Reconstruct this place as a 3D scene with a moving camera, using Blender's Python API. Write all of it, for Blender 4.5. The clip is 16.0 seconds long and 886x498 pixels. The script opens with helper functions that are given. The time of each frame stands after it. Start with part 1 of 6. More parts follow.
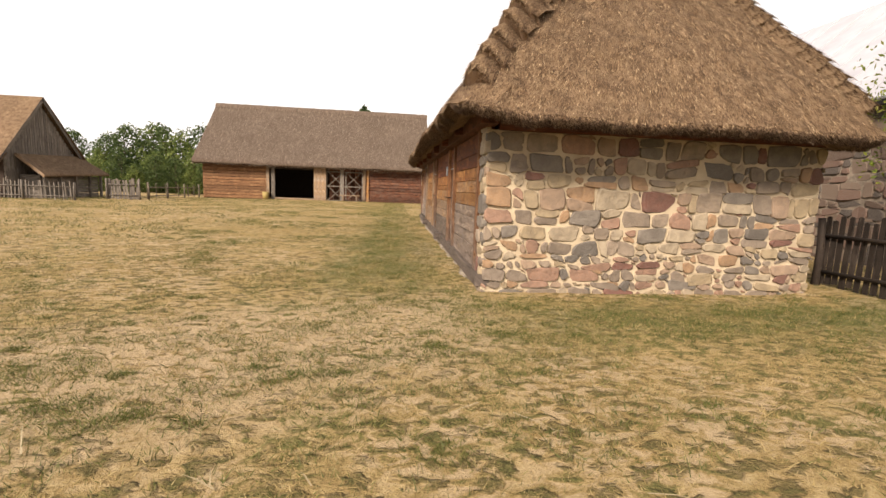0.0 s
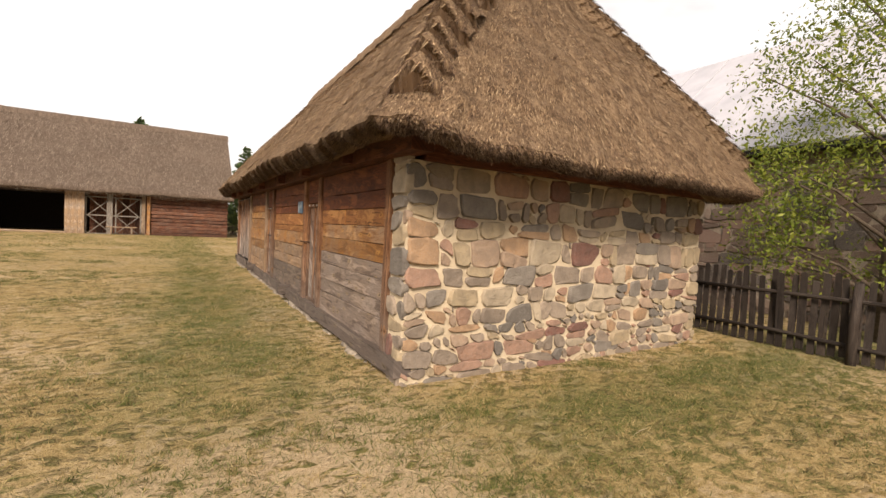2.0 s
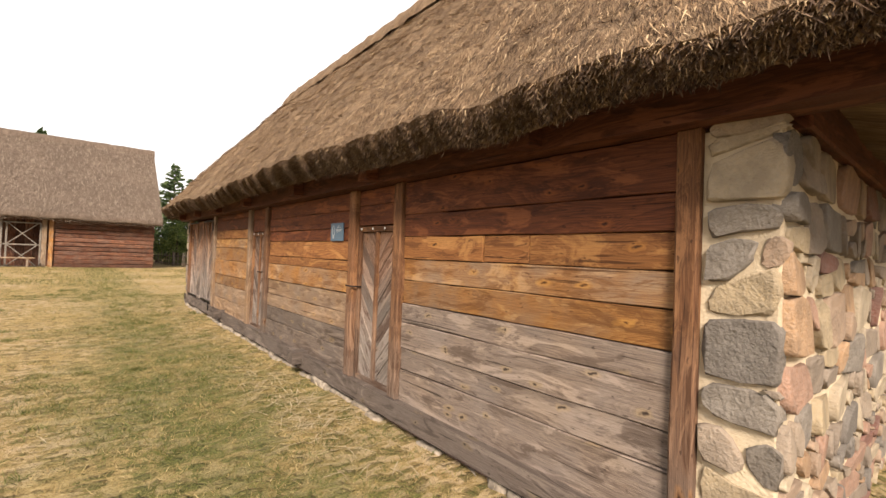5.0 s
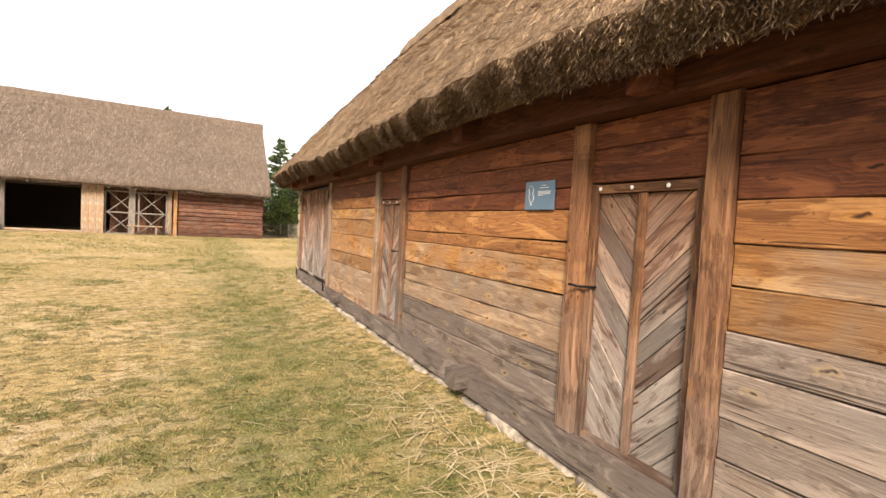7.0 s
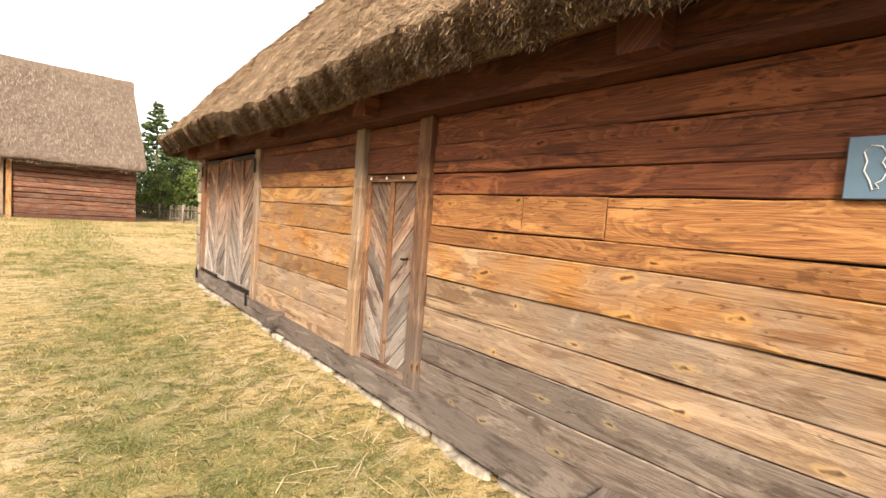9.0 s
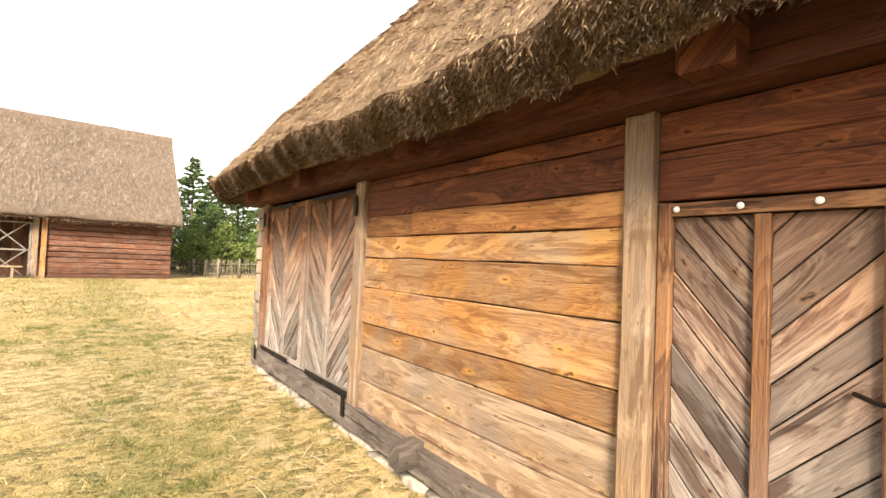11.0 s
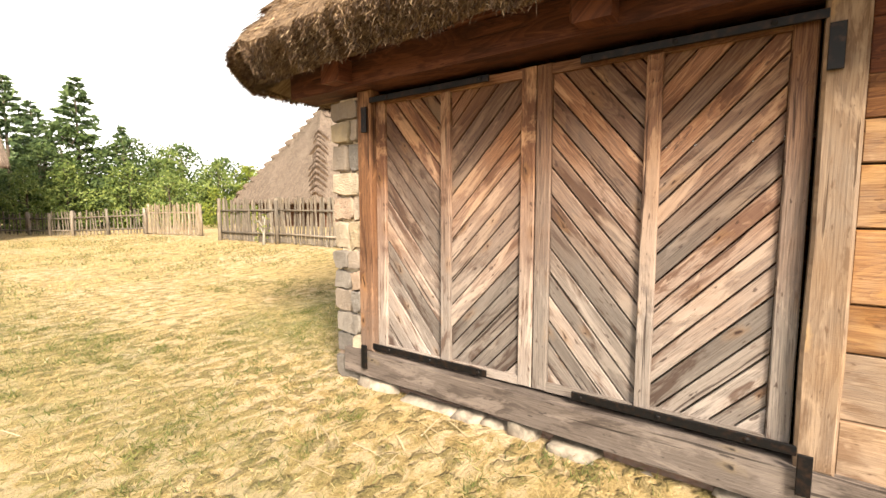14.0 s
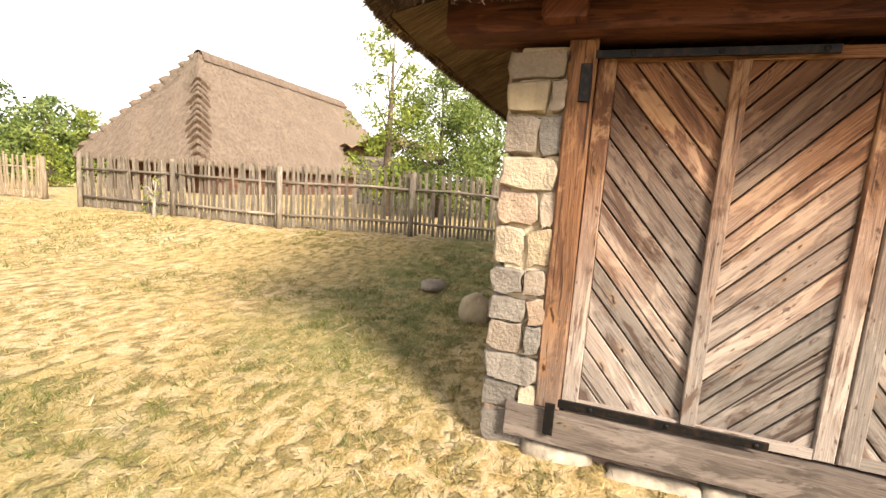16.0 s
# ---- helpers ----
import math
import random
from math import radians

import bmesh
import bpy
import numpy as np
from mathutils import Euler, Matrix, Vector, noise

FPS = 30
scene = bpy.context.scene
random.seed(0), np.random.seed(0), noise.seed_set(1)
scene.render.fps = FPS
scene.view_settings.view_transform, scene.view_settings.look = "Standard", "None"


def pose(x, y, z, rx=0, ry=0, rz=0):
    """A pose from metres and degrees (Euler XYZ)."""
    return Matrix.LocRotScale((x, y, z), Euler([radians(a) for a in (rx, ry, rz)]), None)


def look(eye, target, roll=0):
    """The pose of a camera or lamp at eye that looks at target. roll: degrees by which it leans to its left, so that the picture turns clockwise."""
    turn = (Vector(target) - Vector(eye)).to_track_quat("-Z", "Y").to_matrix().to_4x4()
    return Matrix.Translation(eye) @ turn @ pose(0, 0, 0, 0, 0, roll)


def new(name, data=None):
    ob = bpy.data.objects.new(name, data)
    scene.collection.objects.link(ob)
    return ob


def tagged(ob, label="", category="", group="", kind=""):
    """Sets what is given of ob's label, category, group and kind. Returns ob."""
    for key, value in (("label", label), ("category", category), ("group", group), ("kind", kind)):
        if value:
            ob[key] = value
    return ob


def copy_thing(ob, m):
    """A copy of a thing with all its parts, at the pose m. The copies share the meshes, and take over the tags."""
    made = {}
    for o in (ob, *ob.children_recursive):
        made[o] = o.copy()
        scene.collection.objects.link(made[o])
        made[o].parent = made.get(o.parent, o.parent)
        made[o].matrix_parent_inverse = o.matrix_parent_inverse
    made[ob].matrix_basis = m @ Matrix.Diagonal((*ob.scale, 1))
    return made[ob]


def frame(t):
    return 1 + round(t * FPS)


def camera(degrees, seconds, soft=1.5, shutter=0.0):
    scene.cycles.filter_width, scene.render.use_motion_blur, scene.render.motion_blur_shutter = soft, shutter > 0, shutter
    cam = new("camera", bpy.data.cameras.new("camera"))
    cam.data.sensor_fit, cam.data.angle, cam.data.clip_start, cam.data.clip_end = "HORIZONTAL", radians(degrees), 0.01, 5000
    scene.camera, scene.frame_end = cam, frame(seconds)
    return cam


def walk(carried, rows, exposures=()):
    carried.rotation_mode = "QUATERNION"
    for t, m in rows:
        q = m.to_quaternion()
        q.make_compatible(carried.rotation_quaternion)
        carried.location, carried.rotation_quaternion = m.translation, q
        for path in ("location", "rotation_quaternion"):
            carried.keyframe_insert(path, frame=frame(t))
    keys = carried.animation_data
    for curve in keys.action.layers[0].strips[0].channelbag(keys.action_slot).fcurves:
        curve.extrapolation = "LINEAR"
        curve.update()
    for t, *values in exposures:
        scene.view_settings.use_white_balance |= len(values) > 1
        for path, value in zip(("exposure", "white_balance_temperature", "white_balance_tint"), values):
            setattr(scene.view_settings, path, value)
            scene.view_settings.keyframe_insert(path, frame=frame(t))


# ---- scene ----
cam = camera(89.3, 16.0)
PATH = [
    (0, (-0.063, -0.007, 1.553), (0.17, 1.963, 1.294), 2.2),
    (0.5, (-0.245, 0.508, 1.607), (0.318, 2.416, 1.406), 4.2),
    (1, (-0.449, 0.977, 1.653), (0.257, 2.832, 1.409), 0.8),
    (1.5, (-0.601, 1.558, 1.683), (0.287, 3.343, 1.523), 4.6),
    (2, (-0.736, 2.113, 1.714), (0.301, 3.821, 1.63), 2.9),
    (2.5, (-0.783, 2.701, 1.718), (0.271, 4.4, 1.657), 3.8),
    (3, (-0.873, 3.255, 1.717), (0.281, 4.889, 1.701), 2.2),
    (3.2, (-0.896, 3.466, 1.72), (0.268, 5.092, 1.713), 1.7),
    (5.3, (-1.116, 5.716, 1.752), (0.175, 7.243, 1.78), 1.8),
    (5.5, (-1.094, 5.918, 1.756), (0.197, 7.445, 1.723), 1.7),
    (6, (-0.988, 6.429, 1.763), (0.142, 8.072, 1.609), 3.1),
    (6.5, (-0.954, 6.997, 1.718), (0.138, 8.67, 1.629), 1.7),
    (7, (-0.93, 7.582, 1.715), (0.033, 9.332, 1.622), 3.3),
    (7.5, (-0.917, 8.137, 1.712), (0.221, 9.779, 1.632), 4.0),
    (8, (-0.883, 8.69, 1.72), (0.448, 10.175, 1.574), 4.5),
    (8.2, (-0.861, 8.934, 1.724), (0.449, 10.439, 1.588), 4.7),
    (10.3, (-0.632, 11.458, 1.708), (0.729, 12.917, 1.581), 3.3),
    (10.5, (-0.601, 11.682, 1.736), (0.708, 13.187, 1.588), 4.2),
    (11, (-0.637, 12.253, 1.753), (0.608, 13.817, 1.814), 2.4),
    (11.5, (-0.705, 12.881, 1.733), (0.529, 14.456, 1.738), 1.1),
    (12, (-0.827, 13.477, 1.687), (0.536, 14.939, 1.638), 3.7),
    (12.5, (-0.962, 14.083, 1.62), (0.368, 15.57, 1.486), 3.0),
    (13, (-1.072, 14.738, 1.607), (0.272, 16.211, 1.457), 1.9),
    (13.5, (-1.091, 15.349, 1.586), (0.397, 16.674, 1.417), 2.6),
    (14, (-1.126, 15.832, 1.61), (0.495, 16.989, 1.422), 0.0),
    (14.5, (-1.152, 16.354, 1.64), (0.483, 17.499, 1.502), 4.7),
    (15, (-1.146, 16.903, 1.667), (0.581, 17.886, 1.442), 5.2),
    (15.5, (-1.191, 17.446, 1.693), (0.627, 18.24, 1.438), 3.2),
    (16, (-1.142, 17.975, 1.692), (0.734, 18.605, 1.406), 3.9),
]
EXPOSURES = [(0, 0.45, 7130, 16), (1.5, 0.38, 7130, 16), (3.2, 0.24, 7050, 16.5), (5.5, 0.84, 6980, 15), (8, 1.18, 7020, 13.5), (10.5, 1.57, 7030, 10.5), (13, 1.58, 7070, 11), (16, 1.57, 7060, 12)]
walk(cam, [(t, look(eye, target, roll)) for t, eye, target, roll in PATH], EXPOSURES)

# ---- light ----
SUN_AZ, SUN_EL = radians(-143), radians(35)   # the sun stands south-west, behind thin cloud
world = bpy.data.worlds.new("sky")
scene.world = world
world.use_nodes = True
wn, wl = world.node_tree.nodes, world.node_tree.links
wn.clear()
w_out = wn.new("ShaderNodeOutputWorld")
w_bg = wn.new("ShaderNodeBackground")
w_sky = wn.new("ShaderNodeTexSky")
w_sky.sky_type = "NISHITA"
w_sky.sun_disc = False
w_sky.sun_elevation = SUN_EL
w_sky.sun_rotation = radians(217)
w_sky.air_density, w_sky.dust_density, w_sky.ozone_density = 1.0, 3.0, 1.0
w_tc = wn.new("ShaderNodeTexCoord")
w_map = wn.new("ShaderNodeMapping")
w_map.inputs["Scale"].default_value = (1.2, 1.2, 3.0)
w_noise = wn.new("ShaderNodeTexNoise")
w_noise.inputs["Scale"].default_value = 1.6
w_noise.inputs["Detail"].default_value = 5
w_ramp = wn.new("ShaderNodeValToRGB")
w_ramp.color_ramp.elements[0].position, w_ramp.color_ramp.elements[0].color = 0.36, (0.66, 0.66, 0.66, 1)
w_ramp.color_ramp.elements[1].position, w_ramp.color_ramp.elements[1].color = 0.46, (0.97, 0.97, 0.97, 1)
w_mix = wn.new("ShaderNodeMix")
w_mix.data_type = "RGBA"
w_mix.inputs["B"].default_value = (14.9, 15.2, 15.4, 1)   # thin white cloud
w_bg.inputs["Strength"].default_value = 0.062
wl.new(w_tc.outputs["Generated"], w_map.inputs["Vector"])
wl.new(w_map.outputs["Vector"], w_noise.inputs["Vector"])
wl.new(w_noise.outputs["Fac"], w_ramp.inputs["Fac"])
w_sep = wn.new("ShaderNodeSeparateXYZ")
w_high = wn.new("ShaderNodeMapRange")
for k, val in zip(("From Min", "From Max", "To Min", "To Max"), (0.42, 0.9, 1.0, 0.2)):
    w_high.inputs[k].default_value = val
w_fac = wn.new("ShaderNodeMath")
w_fac.operation = "MULTIPLY"
wl.new(w_tc.outputs["Generated"], w_sep.inputs[0])
wl.new(w_sep.outputs["Z"], w_high.inputs["Value"])
wl.new(w_ramp.outputs["Color"], w_fac.inputs[0])
wl.new(w_high.outputs["Result"], w_fac.inputs[1])
wl.new(w_fac.outputs[0], w_mix.inputs["Factor"])
wl.new(w_sky.outputs["Color"], w_mix.inputs["A"])
wl.new(w_mix.outputs["Result"], w_bg.inputs["Color"])
wl.new(w_bg.outputs["Background"], w_out.inputs["Surface"])

sun_data = bpy.data.lights.new("sun", "SUN")
sun_data.energy, sun_data.angle, sun_data.color = 4.9, radians(16), (1.0, 0.93, 0.82)
sun = new("sun", sun_data)
sun_from = Vector((math.sin(SUN_AZ) * math.cos(SUN_EL), math.cos(SUN_AZ) * math.cos(SUN_EL), math.sin(SUN_EL)))
sun.matrix_world = look(sun_from * 60, (0, 0, 0))


# ---- materials ----
REFLECT = 0.72      # share of light that dusty, weathered surfaces send back, against their fresh colours


class Nodes:
    """A node material in the making."""

    def __init__(self, name):
        self.mat = bpy.data.materials.new(name)
        self.mat.use_nodes = True
        self.nt = self.mat.node_tree
        self.nt.nodes.clear()
        self.out = self.nt.nodes.new("ShaderNodeOutputMaterial")
        self.bsdf = self.nt.nodes.new("ShaderNodeBsdfPrincipled")
        self.link(self.bsdf.outputs["BSDF"], self.out.inputs["Surface"])
        self.bsdf.inputs["Specular IOR Level"].default_value = 0.25

    def link(self, a, b):
        self.nt.links.new(a, b)

    def coord(self, kind="UV", scale=(1, 1, 1), shift=True):
        tc = self.nt.nodes.new("ShaderNodeTexCoord")
        mp = self.nt.nodes.new("ShaderNodeMapping")
        mp.inputs["Scale"].default_value = scale
        src = tc.outputs[kind]
        if shift:
            info = self.nt.nodes.new("ShaderNodeObjectInfo")
            mul = self.nt.nodes.new("ShaderNodeMath")
            mul.operation = "MULTIPLY"
            mul.inputs[1].default_value = 37.0
            add = self.nt.nodes.new("ShaderNodeVectorMath")
            self.link(info.outputs["Random"], mul.inputs[0])
            self.link(src, add.inputs[0])
            self.link(mul.outputs[0], add.inputs[1])
            src = add.outputs[0]
        self.link(src, mp.inputs["Vector"])
        return mp.outputs["Vector"]

    def noise(self, vec, scale, detail=3, rough=0.55, distort=0.0):
        n = self.nt.nodes.new("ShaderNodeTexNoise")
        n.inputs["Scale"].default_value, n.inputs["Detail"].default_value = scale, detail
        n.inputs["Roughness"].default_value, n.inputs["Distortion"].default_value = rough, distort
        self.link(vec, n.inputs["Vector"])
        return n.outputs["Fac"]

    def voronoi(self, vec, scale, feature="F1", dims="3D"):
        n = self.nt.nodes.new("ShaderNodeTexVoronoi")
        n.feature = feature
        n.voronoi_dimensions = dims
        n.inputs["Scale"].default_value = scale
        self.link(vec, n.inputs["Vector"])
        return n.outputs["Distance"]

    def ramp(self, fac, stops, smooth=True):
        r = self.nt.nodes.new("ShaderNodeValToRGB")
        cr = r.color_ramp
        while len(cr.elements) < len(stops):
            cr.elements.new(0.5)
        for e, (p, c) in zip(cr.elements, stops):
            e.position = p
            e.color = (*c, 1) if len(c) == 3 else c
        if not smooth:
            cr.interpolation = "CONSTANT"
        self.link(fac, r.inputs["Fac"])
        return r.outputs["Color"]

    def scalar(self, fac, a, b, lo=0.0, hi=1.0):
        m = self.nt.nodes.new("ShaderNodeMapRange")
        for k, v in zip(("From Min", "From Max", "To Min", "To Max"), (a, b, lo, hi)):
            m.inputs[k].default_value = v
        self.link(fac, m.inputs["Value"])
        return m.outputs["Result"]

    def mix(self, fac, a, b, mode="MIX"):
        m = self.nt.nodes.new("ShaderNodeMix")
        m.data_type, m.blend_type = "RGBA", mode
        for v, k in ((fac, "Factor"), (a, "A"), (b, "B")):
            if isinstance(v, (int, float)):
                m.inputs[k].default_value = v
            elif isinstance(v, tuple):
                m.inputs[k].default_value = (*v, 1)
            else:
                self.link(v, m.inputs[k])
        return m.outputs["Result"]

    def math(self, op, a, b=0.0):
        m = self.nt.nodes.new("ShaderNodeMath")
        m.operation = op
        for i, v in enumerate((a, b)):
            if isinstance(v, (int, float)):
                m.inputs[i].default_value = v
            else:
                self.link(v, m.inputs[i])
        return m.outputs[0]

    def random(self):
        return self.nt.nodes.new("ShaderNodeObjectInfo").outputs["Random"]

    def island(self):
        return self.nt.nodes.new("ShaderNodeNewGeometry").outputs["Random Per Island"]

    def done(self, colour, rough=0.8, height=None, depth=0.01, strength=0.6):
        if isinstance(colour, tuple):
            colour = tuple(REFLECT * k for k in colour)
            self.bsdf.inputs["Base Color"].default_value = (*colour, 1)
        else:
            colour = self.mix(1.0, colour, (REFLECT,) * 3, "MULTIPLY")
            self.link(colour, self.bsdf.inputs["Base Color"])
        if isinstance(rough, (int, float)):
            self.bsdf.inputs["Roughness"].default_value = rough
        else:
            self.link(rough, self.bsdf.inputs["Roughness"])
        if height is not None:
            b = self.nt.nodes.new("ShaderNodeBump")
            b.inputs["Strength"].default_value, b.inputs["Distance"].default_value = strength, depth
            self.link(height, b.inputs["Height"])
            self.link(b.outputs["Normal"], self.bsdf.inputs["Normal"])
        return self.mat


def wood(name, dark, mid, light, grey=0.0, knots=True, grey_colour=(0.33, 0.29, 0.25), weather_z=None, depth=0.004, spread=0.28):
    """Sawn or hewn timber with grain along U; weather_z: heights between which rain has bleached it grey."""
    n = Nodes(name)
    uv = n.coord("UV")
    # knots: elongated along the board, and the grain bends round them
    km = n.nt.nodes.new("ShaderNodeMapping")
    km.inputs["Scale"].default_value = (1.7, 4.2, 1.0)
    n.link(uv, km.inputs["Vector"])
    wv = n.nt.nodes.new("ShaderNodeVectorMath")
    n.link(km.outputs["Vector"], wv.inputs[0])
    n.link(n.math("MULTIPLY", n.noise(uv, 14, 2), 0.22), wv.inputs[1])
    knot = n.voronoi(wv.outputs[0], 1.0, "F1", "2D")
    st = n.nt.nodes.new("ShaderNodeMapping")
    st.inputs["Scale"].default_value = (0.42, 3.6, 1.0)
    n.link(uv, st.inputs["Vector"])
    rings = n.noise(st.outputs["Vector"], 1.5, 1.5, 0.4, 0.25)
    if knots:
        rings = n.math("ADD", rings, n.scalar(knot, 0.0, 0.3, 0.1, 0.0))
    wave = n.scalar(n.math("FRACT", n.math("MULTIPLY", rings, 32.0)), 0.1, 1.0)
    fine_map = n.nt.nodes.new("ShaderNodeMapping")
    fine_map.inputs["Scale"].default_value = (3.0, 120.0, 1.0)
    n.link(uv, fine_map.inputs["Vector"])
    fine = n.noise(fine_map.outputs["Vector"], 1.5, 5, 0.7)
    grain = n.math("ADD", n.math("MULTIPLY", n.math("SUBTRACT", 1.0, wave), 0.15), n.math("MULTIPLY", fine, 0.85))
    col = n.ramp(grain, [(0.3, dark), (0.5, mid), (0.74, light)])
    hair_map = n.nt.nodes.new("ShaderNodeMapping")
    hair_map.inputs["Scale"].default_value = (7.0, 260.0, 1.0)
    n.link(uv, hair_map.inputs["Vector"])
    hair = n.scalar(n.noise(hair_map.outputs["Vector"], 1.0, 3, 0.6), 0.56, 0.66, 0.0, 0.45)
    split_map = n.nt.nodes.new("ShaderNodeMapping")
    split_map.inputs["Scale"].default_value = (0.8, 26.0, 1.0)
    n.link(uv, split_map.inputs["Vector"])
    split = n.scalar(n.noise(split_map.outputs["Vector"], 1.3, 3), 0.65, 0.675)
    broad = n.noise(uv, 1.1, 3)
    col = n.mix(n.scalar(broad, 0.35, 0.65, 0.0, 0.35), col, tuple(0.6 * c for c in mid))
    if grey or weather_z:
        g_col = n.ramp(fine, [(0.25, tuple(0.5 * c for c in grey_colour)), (0.6, grey_colour), (0.8, tuple(min(1, 1.5 * c) for c in grey_colour))])
        patch = n.noise(uv, 2.3, 4, 0.6)
        if weather_z:
            geo = n.nt.nodes.new("ShaderNodeNewGeometry")
            sep = n.nt.nodes.new("ShaderNodeSeparateXYZ")
            n.link(geo.outputs["Position"], sep.inputs[0])
            h = n.math("ADD", sep.outputs["Z"], n.math("MULTIPLY", n.math("SUBTRACT", patch, 0.5), 0.9))
            h = n.math("ADD", h, n.math("MULTIPLY", n.math("SUBTRACT", n.random(), 0.5), 0.35))
            fac = n.scalar(h, weather_z[0], weather_z[1], 0.9, 0.0)
        else:
            fac = n.scalar(patch, 0.5 - grey * 0.45, 0.9 - grey * 0.45, 0.0, 0.92)
        col = n.mix(fac, col, g_col)
    # water stains and worn patches along the board
    stain_map = n.nt.nodes.new("ShaderNodeMapping")
    stain_map.inputs["Scale"].default_value = (1.6, 6.5, 1.0)
    n.link(uv, stain_map.inputs["Vector"])
    stain = n.noise(stain_map.outputs["Vector"], 1.4, 5, 0.66, 0.8)
    col = n.mix(n.scalar(stain, 0.53, 0.61, 0.0, 0.7), col, tuple(0.55 * d + 0.2 * m for d, m in zip(dark, mid)))
    worn = n.noise(stain_map.outputs["Vector"], 0.9, 5, 0.68, 1.1)
    bare = tuple(min(1, 1.12 * c) for c in light)
    if grey or weather_z:
        bare = n.mix(fac, bare, tuple(min(1, 1.5 * c) for c in grey_colour))
    col = n.mix(n.scalar(worn, 0.54, 0.6, 0.0, 0.6), col, bare)
    tone = n.scalar(n.random(), 0, 1, 1 - spread, 1 + spread * 0.75)
    tint = n.nt.nodes.new("ShaderNodeCombineColor")
    for k in range(3):
        n.link(tone, tint.inputs[k])
    col = n.mix(1.0, col, tint.outputs[0], "MULTIPLY")
    if knots:
        col = n.mix(n.scalar(knot, 0.035, 0.12, 0.5 * float(knots), 0.0), col, (min(1, light[0] * 1.1), light[1] * 1.02, light[2] * 0.7))
        col = n.mix(n.scalar(knot, 0.024, 0.05, 0.85 * float(knots), 0.0), col, tuple(0.45 * c for c in mid))
        col = n.mix(n.scalar(knot, 0.01, 0.03, 0.9, 0.0), col, tuple(0.4 * c for c in dark))
    fleck_map = n.nt.nodes.new("ShaderNodeMapping")
    fleck_map.inputs["Scale"].default_value = (16.0, 44.0, 1.0)
    n.link(uv, fleck_map.inputs["Vector"])
    col = n.mix(n.scalar(n.noise(fleck_map.outputs["Vector"], 1.0, 2, 0.5), 0.68, 0.73, 0.0, 0.7), col, tuple(0.5 * c for c in dark))
    col = n.mix(hair, col, tuple(0.7 * c for c in dark))
    col = n.mix(n.math("MULTIPLY", split, 0.75), col, tuple(0.35 * c for c in dark))
    height = n.math("SUBTRACT", n.math("ADD", fine, n.math("MULTIPLY", wave, 0.35)), n.math("MULTIPLY", split, 1.5))
    return n.done(col, n.scalar(fine, 0.2, 0.8, 0.62, 0.9), height, depth, 0.7)


M = {}
M["plank"] = wood("aged pine planks", (0.11, 0.034, 0.013), (0.33, 0.135, 0.045), (0.52, 0.26, 0.093), weather_z=(0.6, 1.3), grey_colour=(0.3, 0.235, 0.175), spread=0.32)
M["plank_red"] = wood("dark red-brown pine", (0.055, 0.014, 0.0075), (0.155, 0.046, 0.018), (0.3, 0.104, 0.038), spread=0.18)
M["plank_amber"] = wood("amber pine", (0.2, 0.075, 0.022), (0.43, 0.19, 0.055), (0.61, 0.335, 0.117), grey=0.22, grey_colour=(0.33, 0.26, 0.2), spread=0.35)
M["plank_grey"] = wood("silver-grey weathered pine", (0.09, 0.06, 0.045), (0.22, 0.158, 0.118), (0.39, 0.3, 0.225), grey=0.5, grey_colour=(0.25, 0.2, 0.17), spread=0.3)
M["plank_tan"] = wood("pale tan weathered pine", (0.2, 0.105, 0.055), (0.39, 0.235, 0.128), (0.55, 0.37, 0.22), grey=0.42, grey_colour=(0.33, 0.25, 0.19), spread=0.25)
M["beam"] = wood("dark oiled beam", (0.054, 0.017, 0.011), (0.14, 0.045, 0.024), (0.24, 0.087, 0.044), knots=False)
M["post"] = wood("hewn pine post", (0.075, 0.03, 0.014), (0.18, 0.079, 0.035), (0.32, 0.16, 0.075), weather_z=(0.3, 1.5), grey_colour=(0.22, 0.172, 0.14), spread=0.3)
M["sill"] = wood("grey weathered sill", (0.05, 0.036, 0.029), (0.12, 0.09, 0.073), (0.22, 0.175, 0.145), grey=0.55, grey_colour=(0.155, 0.125, 0.107))
M["chevron"] = wood("grey-brown gate boards", (0.06, 0.022, 0.012), (0.2, 0.084, 0.038), (0.36, 0.205, 0.11), weather_z=(0.95, 2.15), grey_colour=(0.32, 0.275, 0.24), spread=0.45, knots=0.4)
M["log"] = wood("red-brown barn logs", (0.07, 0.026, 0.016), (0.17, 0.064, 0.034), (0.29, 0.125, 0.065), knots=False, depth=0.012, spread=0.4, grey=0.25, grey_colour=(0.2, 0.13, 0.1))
# paler copy of the barn logs, with sunlight put into the colour
M["log_light"] = wood("barn logs with sunlight in the colour", (0.14, 0.06, 0.03), (0.29, 0.145, 0.07), (0.42, 0.25, 0.13), knots=False, depth=0.012, spread=0.35)
M["fence_dark"] = wood("dark weathered pickets", (0.018, 0.012, 0.01), (0.04, 0.028, 0.021), (0.075, 0.056, 0.043), grey=0.3, grey_colour=(0.058, 0.046, 0.038))
M["fence_grey"] = wood("silver fence pickets", (0.11, 0.08, 0.055), (0.22, 0.17, 0.12), (0.34, 0.275, 0.2), grey=0.5, grey_colour=(0.25, 0.215, 0.175), spread=0.4)
M["fence_pale"] = wood("pale new fence pickets", (0.19, 0.125, 0.07), (0.34, 0.25, 0.15), (0.46, 0.36, 0.235), grey=0.4, grey_colour=(0.33, 0.275, 0.215))
